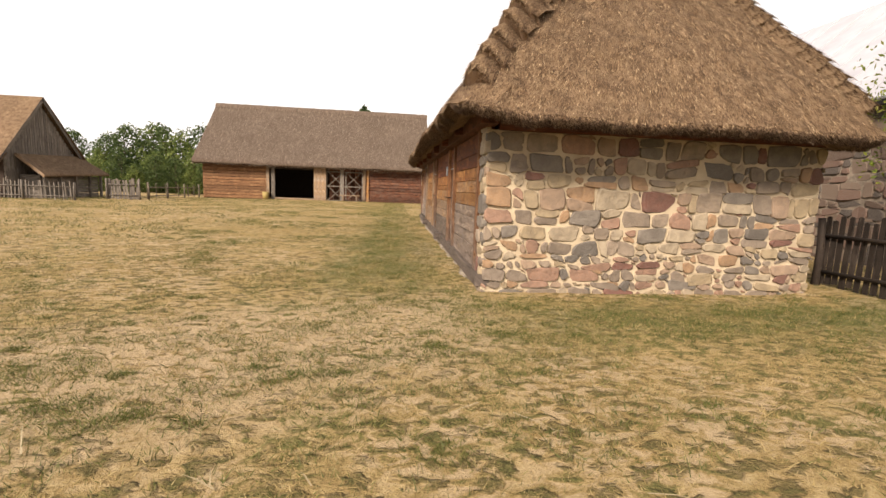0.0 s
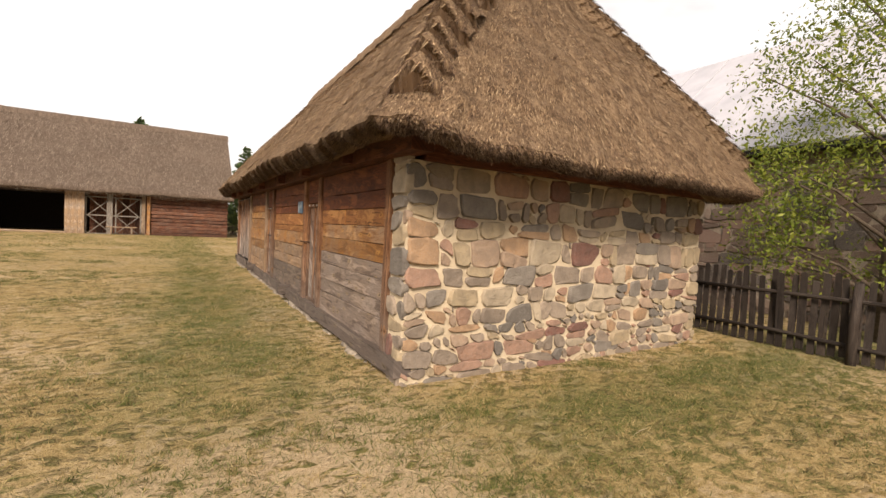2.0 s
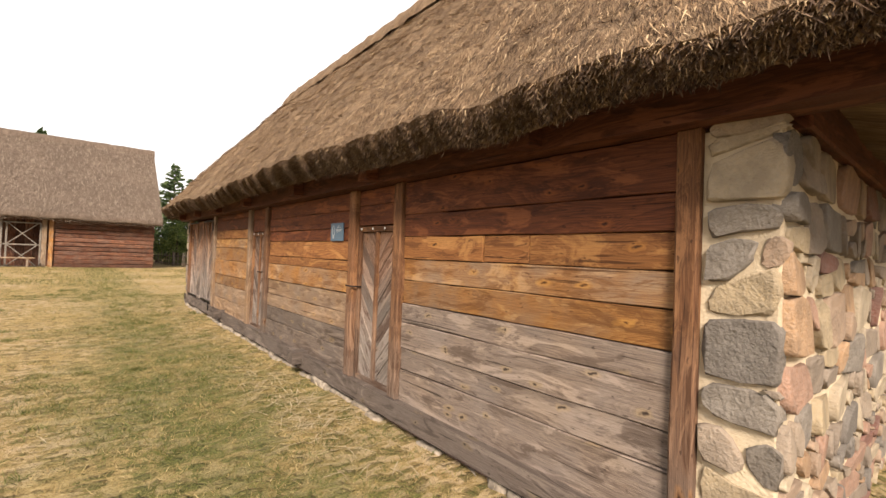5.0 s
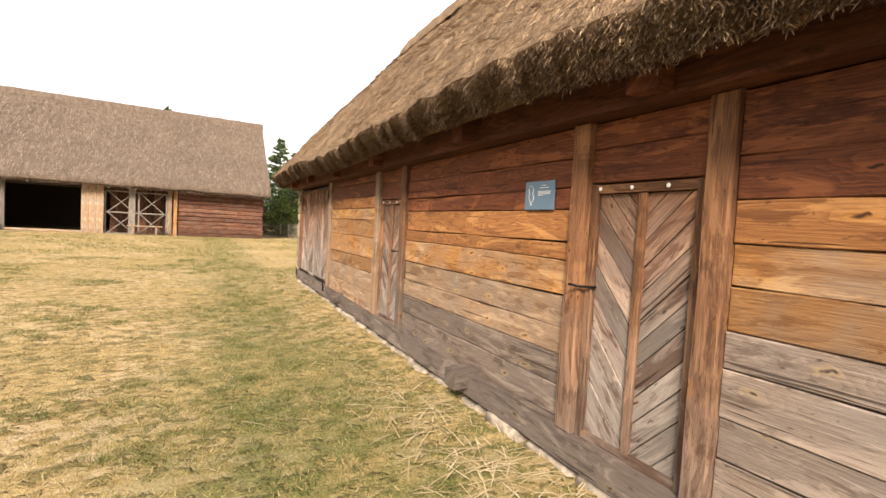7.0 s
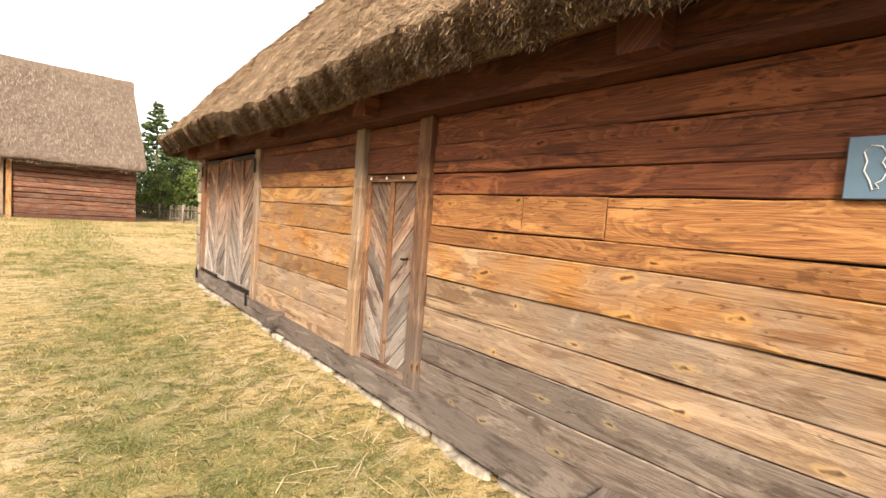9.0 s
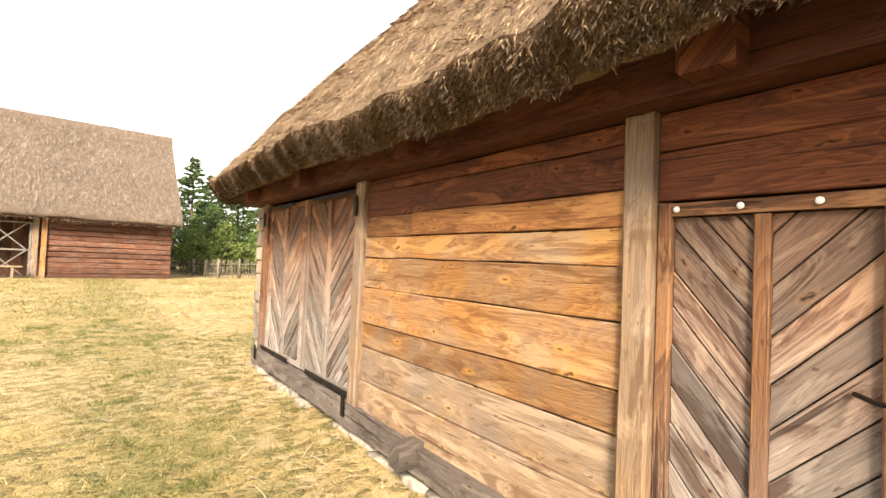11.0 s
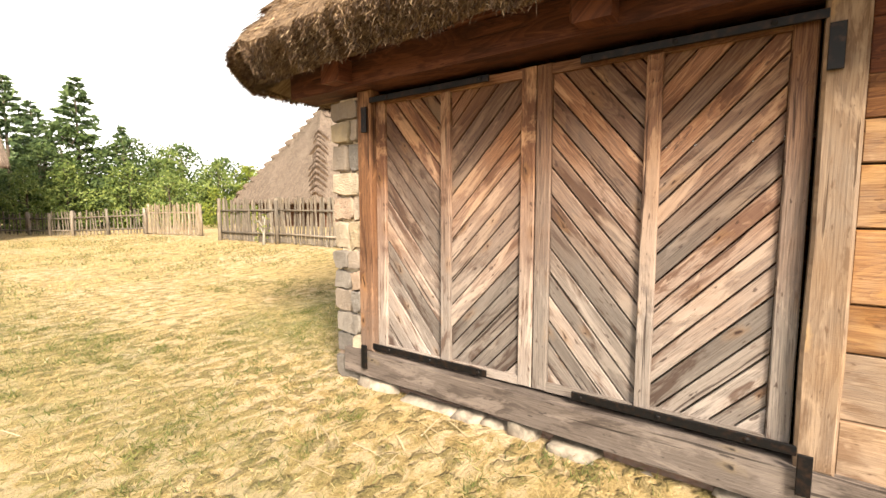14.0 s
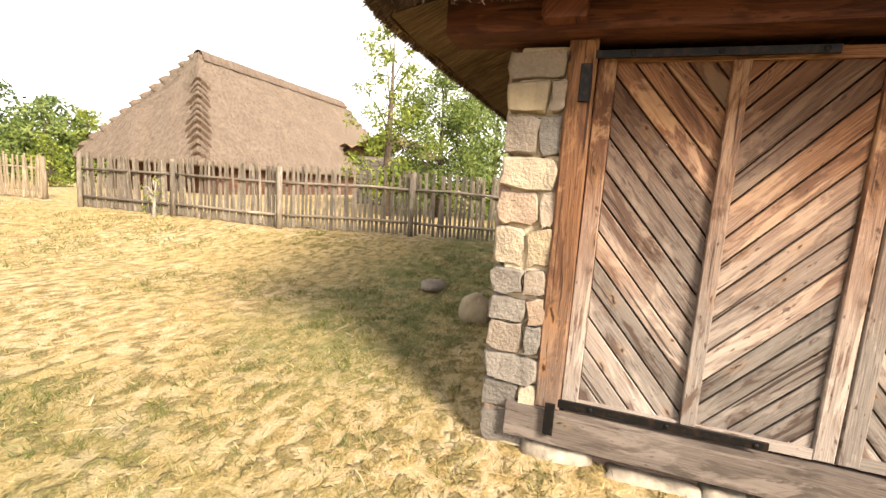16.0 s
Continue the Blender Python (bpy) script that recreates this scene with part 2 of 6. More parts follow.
M["gable"] = wood("grey gable boards", (0.1, 0.08, 0.065), (0.21, 0.175, 0.145), (0.32, 0.28, 0.235), grey=0.5, grey_colour=(0.24, 0.21, 0.18))
M["pale_post"] = wood("pale barn posts", (0.22, 0.125, 0.065), (0.38, 0.245, 0.14), (0.52, 0.37, 0.24), grey=0.3)


def thatch_material(name, dark, mid, light):
    n = Nodes(name)
    uv = n.coord("UV", (1, 1, 1), False)
    a = n.nt.nodes.new("ShaderNodeMapping")
    a.inputs["Scale"].default_value = (48, 13, 1)
    n.link(uv, a.inputs["Vector"])
    strands = n.noise(a.outputs["Vector"], 1.6, 4, 0.65, 0.4)
    fine_at = n.nt.nodes.new("ShaderNodeMapping")
    fine_at.inputs["Scale"].default_value = (170, 34, 1)
    n.link(uv, fine_at.inputs["Vector"])
    reeds = n.noise(fine_at.outputs["Vector"], 1.0, 2, 0.6, 0.5)
    strands = n.math("ADD", n.math("MULTIPLY", strands, 0.5), n.math("MULTIPLY", reeds, 0.5))
    clumps = n.noise(uv, 5.0, 4, 0.6)
    broad = n.noise(uv, 0.6, 3, 0.6)
    f = n.math("ADD", n.math("MULTIPLY", strands, 0.72), n.math("MULTIPLY", clumps, 0.28))
    col = n.ramp(f, [(0.39, dark), (0.5, mid), (0.61, light)])
    col = n.mix(n.scalar(broad, 0.4, 0.68, 0.0, 0.45), col, tuple(0.62 * c for c in mid))
    col = n.mix(n.scalar(n.noise(uv, 0.9, 2), 0.6, 0.75, 0.0, 0.35), col, light)
    return n.done(col, 0.95, f, 0.05, 1.0)


M["thatch"] = thatch_material("old reed thatch", (0.06, 0.034, 0.02), (0.265, 0.17, 0.1), (0.5, 0.35, 0.215))
M["thatch_far"] = thatch_material("sun-bleached reed thatch", (0.085, 0.06, 0.045), (0.225, 0.166, 0.125), (0.35, 0.268, 0.205))
M["thatch_barn"] = thatch_material("brown reed thatch", (0.07, 0.048, 0.036), (0.19, 0.138, 0.104), (0.3, 0.228, 0.175))
n = Nodes("straw ends")
M["straw"] = n.done(n.ramp(n.island(), [(0.0, (0.11, 0.06, 0.032)), (0.4, (0.31, 0.192, 0.105)), (0.8, (0.54, 0.37, 0.215)), (1.0, (0.76, 0.57, 0.35))]), 0.85)
n = Nodes("grey straw ends")
M["straw_grey"] = n.done(n.ramp(n.island(), [(0.0, (0.09, 0.065, 0.047)), (0.5, (0.25, 0.19, 0.14)), (1.0, (0.42, 0.34, 0.265))]), 0.9)
n = Nodes("pale straw")
M["straw_pale"] = n.done(n.ramp(n.island(), [(0.0, (0.42, 0.32, 0.17)), (1.0, (0.68, 0.56, 0.36))]), 0.7)
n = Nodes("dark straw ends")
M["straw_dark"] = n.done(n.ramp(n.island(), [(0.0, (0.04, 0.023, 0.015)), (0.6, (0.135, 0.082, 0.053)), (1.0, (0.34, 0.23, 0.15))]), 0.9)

n = Nodes("field stones")
c = n.coord("Object", (1, 1, 1), True)
speck = n.noise(c, 60, 3, 0.7)
blot = n.noise(c, 7, 4, 0.6)
base = n.ramp(n.random(), [(0.0, (0.28, 0.215, 0.16)), (0.15, (0.42, 0.285, 0.19)), (0.28, (0.16, 0.138, 0.118)), (0.38, (0.46, 0.35, 0.21)), (0.5, (0.36, 0.275, 0.2)), (0.62, (0.4, 0.225, 0.15)),
                           (0.71, (0.23, 0.195, 0.16)), (0.8, (0.5, 0.4, 0.275)), (0.9, (0.46, 0.275, 0.145)), (0.96, (0.22, 0.085, 0.06))], False)
col = n.mix(n.scalar(speck, 0.3, 0.7, 0.0, 0.55), base, n.mix(0.5, base, (0.5, 0.46, 0.41)))
col = n.mix(n.scalar(blot, 0.42, 0.6, 0.0, 0.5), col, n.mix(0.65, base, (0.13, 0.11, 0.095)))
M["stone"] = n.done(col, 0.85, n.math("ADD", n.math("MULTIPLY", speck, 0.35), blot), 0.035, 0.9)

n = Nodes("dark boundary stones")
c = n.coord("Object", (1, 1, 1), True)
speck = n.noise(c, 40, 3, 0.7)
base = n.ramp(n.random(), [(0.0, (0.16, 0.105, 0.08)), (0.3, (0.24, 0.145, 0.11)), (0.55, (0.11, 0.09, 0.08)), (0.8, (0.28, 0.2, 0.15))], False)
M["stone_dark"] = n.done(n.mix(n.scalar(speck, 0.35, 0.7, 0, 0.5), base, (0.3, 0.26, 0.22)), 0.85, speck, 0.02, 0.5)

n = Nodes("lime mortar")
c = n.coord("Object", (1, 1, 1), False)
m1, m2 = n.noise(c, 45, 4, 0.7), n.noise(c, 3, 3)
M["mortar"] = n.done(n.mix(n.scalar(m2, 0.35, 0.65), (0.74, 0.61, 0.43), (0.56, 0.45, 0.315)), 0.95, m1, 0.012, 0.8)
M["mortar_dark"] = n.mat.copy()

n = Nodes("black iron")
c = n.coord("Object", (1, 1, 1), True)
M["iron"] = n.done(n.mix(n.scalar(n.noise(c, 30, 3), 0.5, 0.75), (0.018, 0.017, 0.017), (0.06, 0.035, 0.025)), 0.5, n.noise(c, 50, 2), 0.002, 0.4)
n.bsdf.inputs["Metallic"].default_value = 0.7

n = Nodes("zinc roof sheets")
c = n.coord("UV", (1, 1, 1), True)
M["zinc"] = n.done(n.mix(n.scalar(n.noise(c, 1.5, 4), 0.35, 0.7), (0.7, 0.69, 0.74), (0.56, 0.56, 0.61)), 0.55, n.noise(c, 4, 2), 0.01, 0.3)
n.bsdf.inputs["Metallic"].default_value = 0.1


def plain(name, colour, rough=0.7, spread=0.12):
    n = Nodes(name)
    v = n.noise(n.coord("Object", (1, 1, 1), True), 14, 4)
    return n.done(n.mix(n.scalar(v, 0.3, 0.7), tuple(c * (1 - spread) for c in colour), tuple(min(1, c * (1 + spread)) for c in colour)), rough, v, 0.004, 0.3)


M["sign_blue"] = plain("slate-blue enamel", (0.12, 0.19, 0.26), 0.4, 0.05)
M["white"] = plain("white paint", (0.75, 0.75, 0.73), 0.6, 0.05)
M["bark"] = plain("bark", (0.12, 0.09, 0.065), 0.95, 0.4)
M["bark_pale"] = plain("pale smooth bark", (0.3, 0.27, 0.22), 0.9, 0.3)
# near-black brown: the shade of gaps and openings put into the colour
M["dark_inside"] = plain("inside-shade timber", (0.06, 0.04, 0.03), 0.9, 0.3)
M["yellow_tin"] = plain("faded yellow bucket", (0.42, 0.32, 0.12), 0.6, 0.2)
M["tar"] = plain("tarred eave board", (0.02, 0.018, 0.016), 0.8, 0.2)


def leaf_material(name, a, b, c):
    n = Nodes(name)
    a, b, c = (tuple(1.3 * k for k in q) for q in (a, b, c))
    col = n.ramp(n.island(), [(0.0, a), (0.5, b), (1.0, c)])
    n.bsdf.inputs["Transmission Weight"].default_value = 0.0
    n.done(col, 0.55)
    col = n.bsdf.inputs["Base Color"].links[0].from_socket
    tr = n.nt.nodes.new("ShaderNodeBsdfTranslucent")
    n.link(col, tr.inputs["Color"])
    mx = n.nt.nodes.new("ShaderNodeMixShader")
    mx.inputs[0].default_value = 0.35
    n.link(n.bsdf.outputs[0], mx.inputs[1])
    n.link(tr.outputs[0], mx.inputs[2])
    n.link(mx.outputs[0], n.out.inputs["Surface"])
    return n.mat


M["leaf_dark"] = leaf_material("dark foliage", (0.035, 0.062, 0.019), (0.07, 0.108, 0.033), (0.125, 0.165, 0.05))
M["leaf_mid"] = leaf_material("mixed foliage", (0.075, 0.115, 0.03), (0.15, 0.2, 0.05), (0.26, 0.3, 0.085))
M["leaf_light"] = leaf_material("yellow-green foliage", (0.08, 0.115, 0.017), (0.16, 0.205, 0.03), (0.3, 0.32, 0.055))
M["needle"] = leaf_material("spruce needles", (0.05, 0.085, 0.038), (0.1, 0.15, 0.064), (0.19, 0.25, 0.1))
M["grass_dry"] = leaf_material("dry grass", (0.292, 0.204, 0.085), (0.415, 0.308, 0.131), (0.531, 0.415, 0.208))
M["grass_green"] = leaf_material("short green grass", (0.065, 0.081, 0.023), (0.123, 0.138, 0.038), (0.231, 0.215, 0.069))


# ---- builders ----
def smooth(a, b, v):
    t = min(1.0, max(0.0, (v - a) / (b - a)))
    return t * t * (3 - 2 * t)


def ground_z(x, y):
    z = 0.12 + 0.0105 * min(max(y, -4.0), 20.0)
    z += 0.27 * smooth(3.2, 7.2, x) * smooth(15.0, 20.5, y) * (1 - smooth(34, 44, y))
    z += 0.08 * smooth(5.0, 7.0, x) * (1 - smooth(15, 19, y))
    z -= 0.1 * smooth(-6, -16, x)
    return z + 0.02 * noise.noise((x * 0.5, y * 0.5, 0.3))


def thing(name, label, category, group="", kind=""):
    return tagged(new(name), label, category, group, kind)


def as_mesh(name, bm, mat):
    me = bpy.data.meshes.new(name)
    bm.to_mesh(me)
    bm.free()
    for m in mat if isinstance(mat, (list, tuple)) else [mat]:
        me.materials.append(m)
    return me


def part(name, bm, mat, parent, label=""):
    """One mesh object under a thing or a part."""
    ob = new(name, bm if isinstance(bm, bpy.types.Mesh) else as_mesh(name, bm, mat))
    ob.parent = parent
    return tagged(ob, label)


def fresh():
    bm = bmesh.new()
    bm.loops.layers.uv.new("UVMap")
    return bm


def slab(bm, poly, org, u, v, n, back, front, bevel=0.006):
    """A board: a convex outline in (u, v) metres, extruded along n from back to front, with eased front edges."""
    uv = bm.loops.layers.uv.active
    org, u, v, n = Vector(org), Vector(u), Vector(v), Vector(n)
    cx, cy = sum(p[0] for p in poly) / len(poly), sum(p[1] for p in poly) / len(poly)

    def ring(d, inset):
        out = []
        for px, py in poly:
            dx, dy = cx - px, cy - py
            k = math.hypot(dx, dy) or 1.0
            qx = px + math.copysign(min(inset, abs(dx)), dx)
            qy = py + math.copysign(min(inset, abs(dy)), dy)
            out.append((bm.verts.new(org + u * qx + v * qy + n * d), (qx, qy), d))
        return out

    rings = [ring(back, 0), ring(front - bevel, 0), ring(front, bevel)]
    k = len(poly)
    faces = [[a for a in rings[2]], [a for a in reversed(rings[0])]]
    for lo, hi in ((0, 1), (1, 2)):
        for i in range(k):
            j = (i + 1) % k
            faces.append([rings[lo][i], rings[lo][j], rings[hi][j], rings[hi][i]])
    for f in faces:
        try:
            face = bm.faces.new([a[0] for a in f])
        except ValueError:
            continue
        edge = len(f) == 4 and f[0][2] != f[2][2]
        for loop, a in zip(face.loops, f):
            loop[uv].uv = (a[1][0], a[1][1] + a[2]) if edge else a[1]


def rect(a, b, c, d):
    return [(a, c), (b, c), (b, d), (a, d)]


def long_board(length, lo, hi, wob=0.006, step=0.45, seed=0):
    """The outline of a sawn board with slightly uneven edges, counter-clockwise."""
    k = max(1, int(length / step))
    bot = [(length * i / k, lo + wob * noise.noise((i * 1.3, seed * 7.7, 0))) for i in range(k + 1)]
    top = [(length * i / k, hi + wob * noise.noise((i * 1.3, seed * 7.7, 9))) for i in range(k + 1)]
    return bot + top[::-1]


def timber(bm, a, b, w, d, up=(0, 0, 1), bevel=0.012, wob=0.0):
    """A squared timber from a to b, w wide and d deep, its U along its length."""
    a, b, up = Vector(a), Vector(b), Vector(up)
    u = (b - a).normalized()
    side = u.cross(up).normalized()
    vv = side.cross(u).normalized()
    slab(bm, long_board((b - a).length, -w / 2, w / 2, wob), a, u, vv, u.cross(vv), -d / 2, d / 2, bevel)


def pole(bm, pts, radii, sides=8):
    """A round, tapered, bent stick through the points."""
    uv = bm.loops.layers.uv.active
    rings, run = [], 0.0
    for i, (p, r) in enumerate(zip(pts, radii)):
        p = Vector(p)
        t = (Vector(pts[min(i + 1, len(pts) - 1)]) - Vector(pts[max(i - 1, 0)])).normalized()
        s = t.orthogonal().normalized()
        q = t.cross(s)
        if i:
            run += (p - Vector(pts[i - 1])).length
        rings.append([(bm.verts.new(p + (s * math.cos(a) + q * math.sin(a)) * r), (run, a * r)) for a in (2 * math.pi * j / sides for j in range(sides))])
    for lo, hi in zip(rings, rings[1:]):
        for j in range(sides):
            f = [lo[j], lo[(j + 1) % sides], hi[(j + 1) % sides], hi[j]]
            face = bm.faces.new([a[0] for a in f])
            face.smooth = True
            if uv:
                for loop, a in zip(face.loops, f):
                    loop[uv].uv = a[1]
    for r in (rings[0][::-1], rings[-1]):
        bm.faces.new([a[0] for a in r])


def clip(poly, px, py, nx, ny):
    """The part of a convex outline on the side of the line through (px, py) away from (nx, ny)."""
    out = []
    for i, a in enumerate(poly):
        b = poly[(i + 1) % len(poly)]
        da, db = (a[0] - px) * nx + (a[1] - py) * ny, (b[0] - px) * nx + (b[1] - py) * ny
        if da <= 0:
            out.append(a)
        if da * db < 0:
            t = da / (da - db)
            out.append((a[0] + t * (b[0] - a[0]), a[1] + t * (b[1] - a[1])))
    return out


def rubble(width, height, rnd, row=0.2, col=0.27, joint=(0.006, 0.02), bulky=0.0):
    """Outlines of uneven field stones in wavy broken beds, cut back for the mortar.
    bulky: share of the height, from the top, where the stones are larger."""
    levels = [0.0]
    while levels[-1] < height - row * 0.5:
        big = 1.3 if levels[-1] > height * (1 - bulky) else 0.92
        levels.append(levels[-1] + row * big * rnd.uniform(0.6, 1.4))
    levels[-1] = height
    key = rnd.uniform(0, 99)

    def bed(i, x):
        if i == 0 or i == len(levels) - 1:
            return levels[i]
        return levels[i] + row * (0.42 * noise.noise((x * 1.7, i * 3.1, key)) + 0.34 * noise.noise((x * 4.5, i * 3.1, key + 7)))

    blocks = []
    for i in range(len(levels) - 1):
        x, lean = 0.0, 0.0
        big = 1.15 if levels[i] > height * (1 - bulky) else 1.0
        while x < width - 0.02:
            w = col * big * rnd.choice((0.4, 0.55, 0.7, 0.85, 1.0, 1.3, 1.7))
            if x + w > width - col * 0.35:
                w = width - x
            tilt = rnd.uniform(-0.055, 0.055) if x + w < width else 0.0
            q = [(x, bed(i, x)), (x + w, bed(i, x + w)), (x + w + tilt, bed(i + 1, x + w)), (x + lean, bed(i + 1, x))]
            roll = rnd.random()
            if roll < 0.26 and levels[i + 1] - levels[i] > 0.14:
                f, g = rnd.uniform(0.3, 0.7), rnd.uniform(0.3, 0.7)
                m0 = (q[0][0] + (q[3][0] - q[0][0]) * f, q[0][1] + (q[3][1] - q[0][1]) * f)
                m1 = (q[1][0] + (q[2][0] - q[1][0]) * g, q[1][1] + (q[2][1] - q[1][1]) * g)
                blocks += [[q[0], q[1], m1, m0], [m0, m1, q[2], q[3]]]
            elif roll < 0.42 and w > 0.2:
                # a small filling stone wedged in one upper corner
                f = rnd.uniform(0.55, 0.75)
                a, b = (q[3][0] + (q[2][0] - q[3][0]) * f, q[3][1] + (q[2][1] - q[3][1]) * f), (q[1][0] + (q[2][0] - q[1][0]) * f, q[1][1] + (q[2][1] - q[1][1]) * f)
                blocks += [[q[0], q[1], b, a, q[3]], [a, b, q[2]]]
            else:
                blocks.append(q)
            lean = tilt
            x += w
    out = []
    for q in blocks:
        cx, cy = sum(p[0] for p in q) / len(q), sum(p[1] for p in q) / len(q)
        gap = rnd.uniform(*joint)
        pts = []
        for px, py in q:
            dx, dy = cx - px, cy - py
            k = min(0.38, gap * 1.5 / (math.hypot(dx, dy) + 1e-6))
            pts.append((px + dx * k + rnd.uniform(-0.011, 0.011), py + dy * k + rnd.uniform(-0.011, 0.011)))
        cut = []
        for a, b in zip(pts, pts[1:] + pts[:1]):
            ln = math.hypot(b[0] - a[0], b[1] - a[1]) + 1e-6
            k, k2 = min(0.4, rnd.uniform(0.008, 0.05) / ln), min(0.4, rnd.uniform(0.008, 0.05) / ln)
            cut.append((a[0] + (b[0] - a[0]) * k, a[1] + (b[1] - a[1]) * k))
            if ln > 0.1:
                j, m = rnd.uniform(-0.009, 0.018), rnd.uniform(0.4, 0.6)
                cut.append((a[0] + (b[0] - a[0]) * m + (b[1] - a[1]) / ln * j, a[1] + (b[1] - a[1]) * m - (b[0] - a[0]) / ln * j))
            cut.append((b[0] - (b[0] - a[0]) * k2, b[1] - (b[1] - a[1]) * k2))
        out.append(cut)
    return out


def quoins(width, height, rnd):
    """Outlines of squared corner stones, laid one or two to a course."""
    out, z = [], 0.0
    while z < height - 0.06:
        h = min(rnd.uniform(0.13, 0.25), height - z)
        if height - z - h < 0.07:
            h = height - z
        cuts = [0.0, width] if rnd.random() < 0.25 else [0.0, width * rnd.uniform(0.55, 0.75), width]
        for a, b in zip(cuts, cuts[1:]):
            g = 0.008
            q = [(a + g, z + g), (b - g, z + g), (b - g, z + h - g), (a + g, z + h - g)]
            poly = []
            for p, r in zip(q, q[1:] + q[:1]):
                for k in (0.09, 0.5, 0.91):
                    poly.append((p[0] + (r[0] - p[0]) * k + rnd.uniform(-0.012, 0.012), p[1] + (r[1] - p[1]) * k + rnd.uniform(-0.013, 0.013)))
            out.append(poly)
        z += h
    return out


def stones(outlines, org, u, v, n, parent, mat, rnd, proud=0.035):
    """Each outline becomes one rounded stone, set in the mortar."""
    org, u, v, n = Vector(org), Vector(u), Vector(v), Vector(n)
    for poly in outlines:
        cx, cy = sum(p[0] for p in poly) / len(poly), sum(p[1] for p in poly) / len(poly)
        bm = bmesh.new()
        p = proud * rnd.uniform(0.5, 1.3)
        tilt = (rnd.uniform(-0.12, 0.12), rnd.uniform(-0.12, 0.12))
        rings = []
        for s, d in ((1.0, -0.04), (rnd.uniform(0.97, 0.99), p * 0.7), (rnd.uniform(0.88, 0.94), p)):
            ring = []
            for q in poly:
                x, y = cx + (q[0] - cx) * s + rnd.uniform(-0.008, 0.008), cy + (q[1] - cy) * s + rnd.uniform(-0.008, 0.008)
                dd = d + (0 if d < 0 else (x - cx) * tilt[0] + (y - cy) * tilt[1])
                ring.append(bm.verts.new(u * (x - cx) + v * (y - cy) + n * dd))
            rings.append(ring)
        k = len(poly)
        for lo, hi in zip(rings, rings[1:]):
            for i in range(k):
                bm.faces.new((lo[i], lo[(i + 1) % k], hi[(i + 1) % k], hi[i])).smooth = True
        bm.faces.new(rings[-1])
        bmesh.ops.recalc_face_normals(bm, faces=bm.faces)
        ob = part("stone", bm, mat, parent)
        ob.location = org + u * cx + v * cy


def flat_mesh(name, verts, faces, mat, uvs=None, smooth_faces=False):
    """A mesh from arrays; uvs one per vertex."""
    me = bpy.data.meshes.new(name)
    me.from_pydata(verts.tolist() if hasattr(verts, "tolist") else verts, [], faces.tolist() if hasattr(faces, "tolist") else faces)
    if uvs is not None:
        layer = me.uv_layers.new(name="UVMap")
        idx = np.empty(len(me.loops), dtype=np.int32)
        me.loops.foreach_get("vertex_index", idx)
        layer.data.foreach_set("uv", np.asarray(uvs, dtype=np.float32)[idx].ravel())
    if smooth_faces:
        me.polygons.foreach_set("use_smooth", np.ones(len(me.polygons), dtype=bool))
    me.materials.append(mat)
    me.update()
    return me


def blades(name, root, tip, width, mat, bend=None):
    """Many thin blades as one mesh: root and tip points, a sideways vector of half the width."""
    k = len(root)
    if bend is None:
        v = np.stack([root - width, root + width, tip], 1).reshape(-1, 3)
        f = np.arange(3 * k).reshape(-1, 3)
    else:
        mid = (root + tip) / 2 + bend
        v = np.stack([root - width, root + width, mid + width * 0.8, mid - width * 0.8, tip], 1).reshape(-1, 3)
        b = np.arange(k)[:, None] * 5
        f = np.concatenate([b + np.array([[0, 1, 2]]), b + np.array([[0, 2, 3]]), b + np.array([[3, 2, 4]])])
    return flat_mesh(name, v, f, mat)


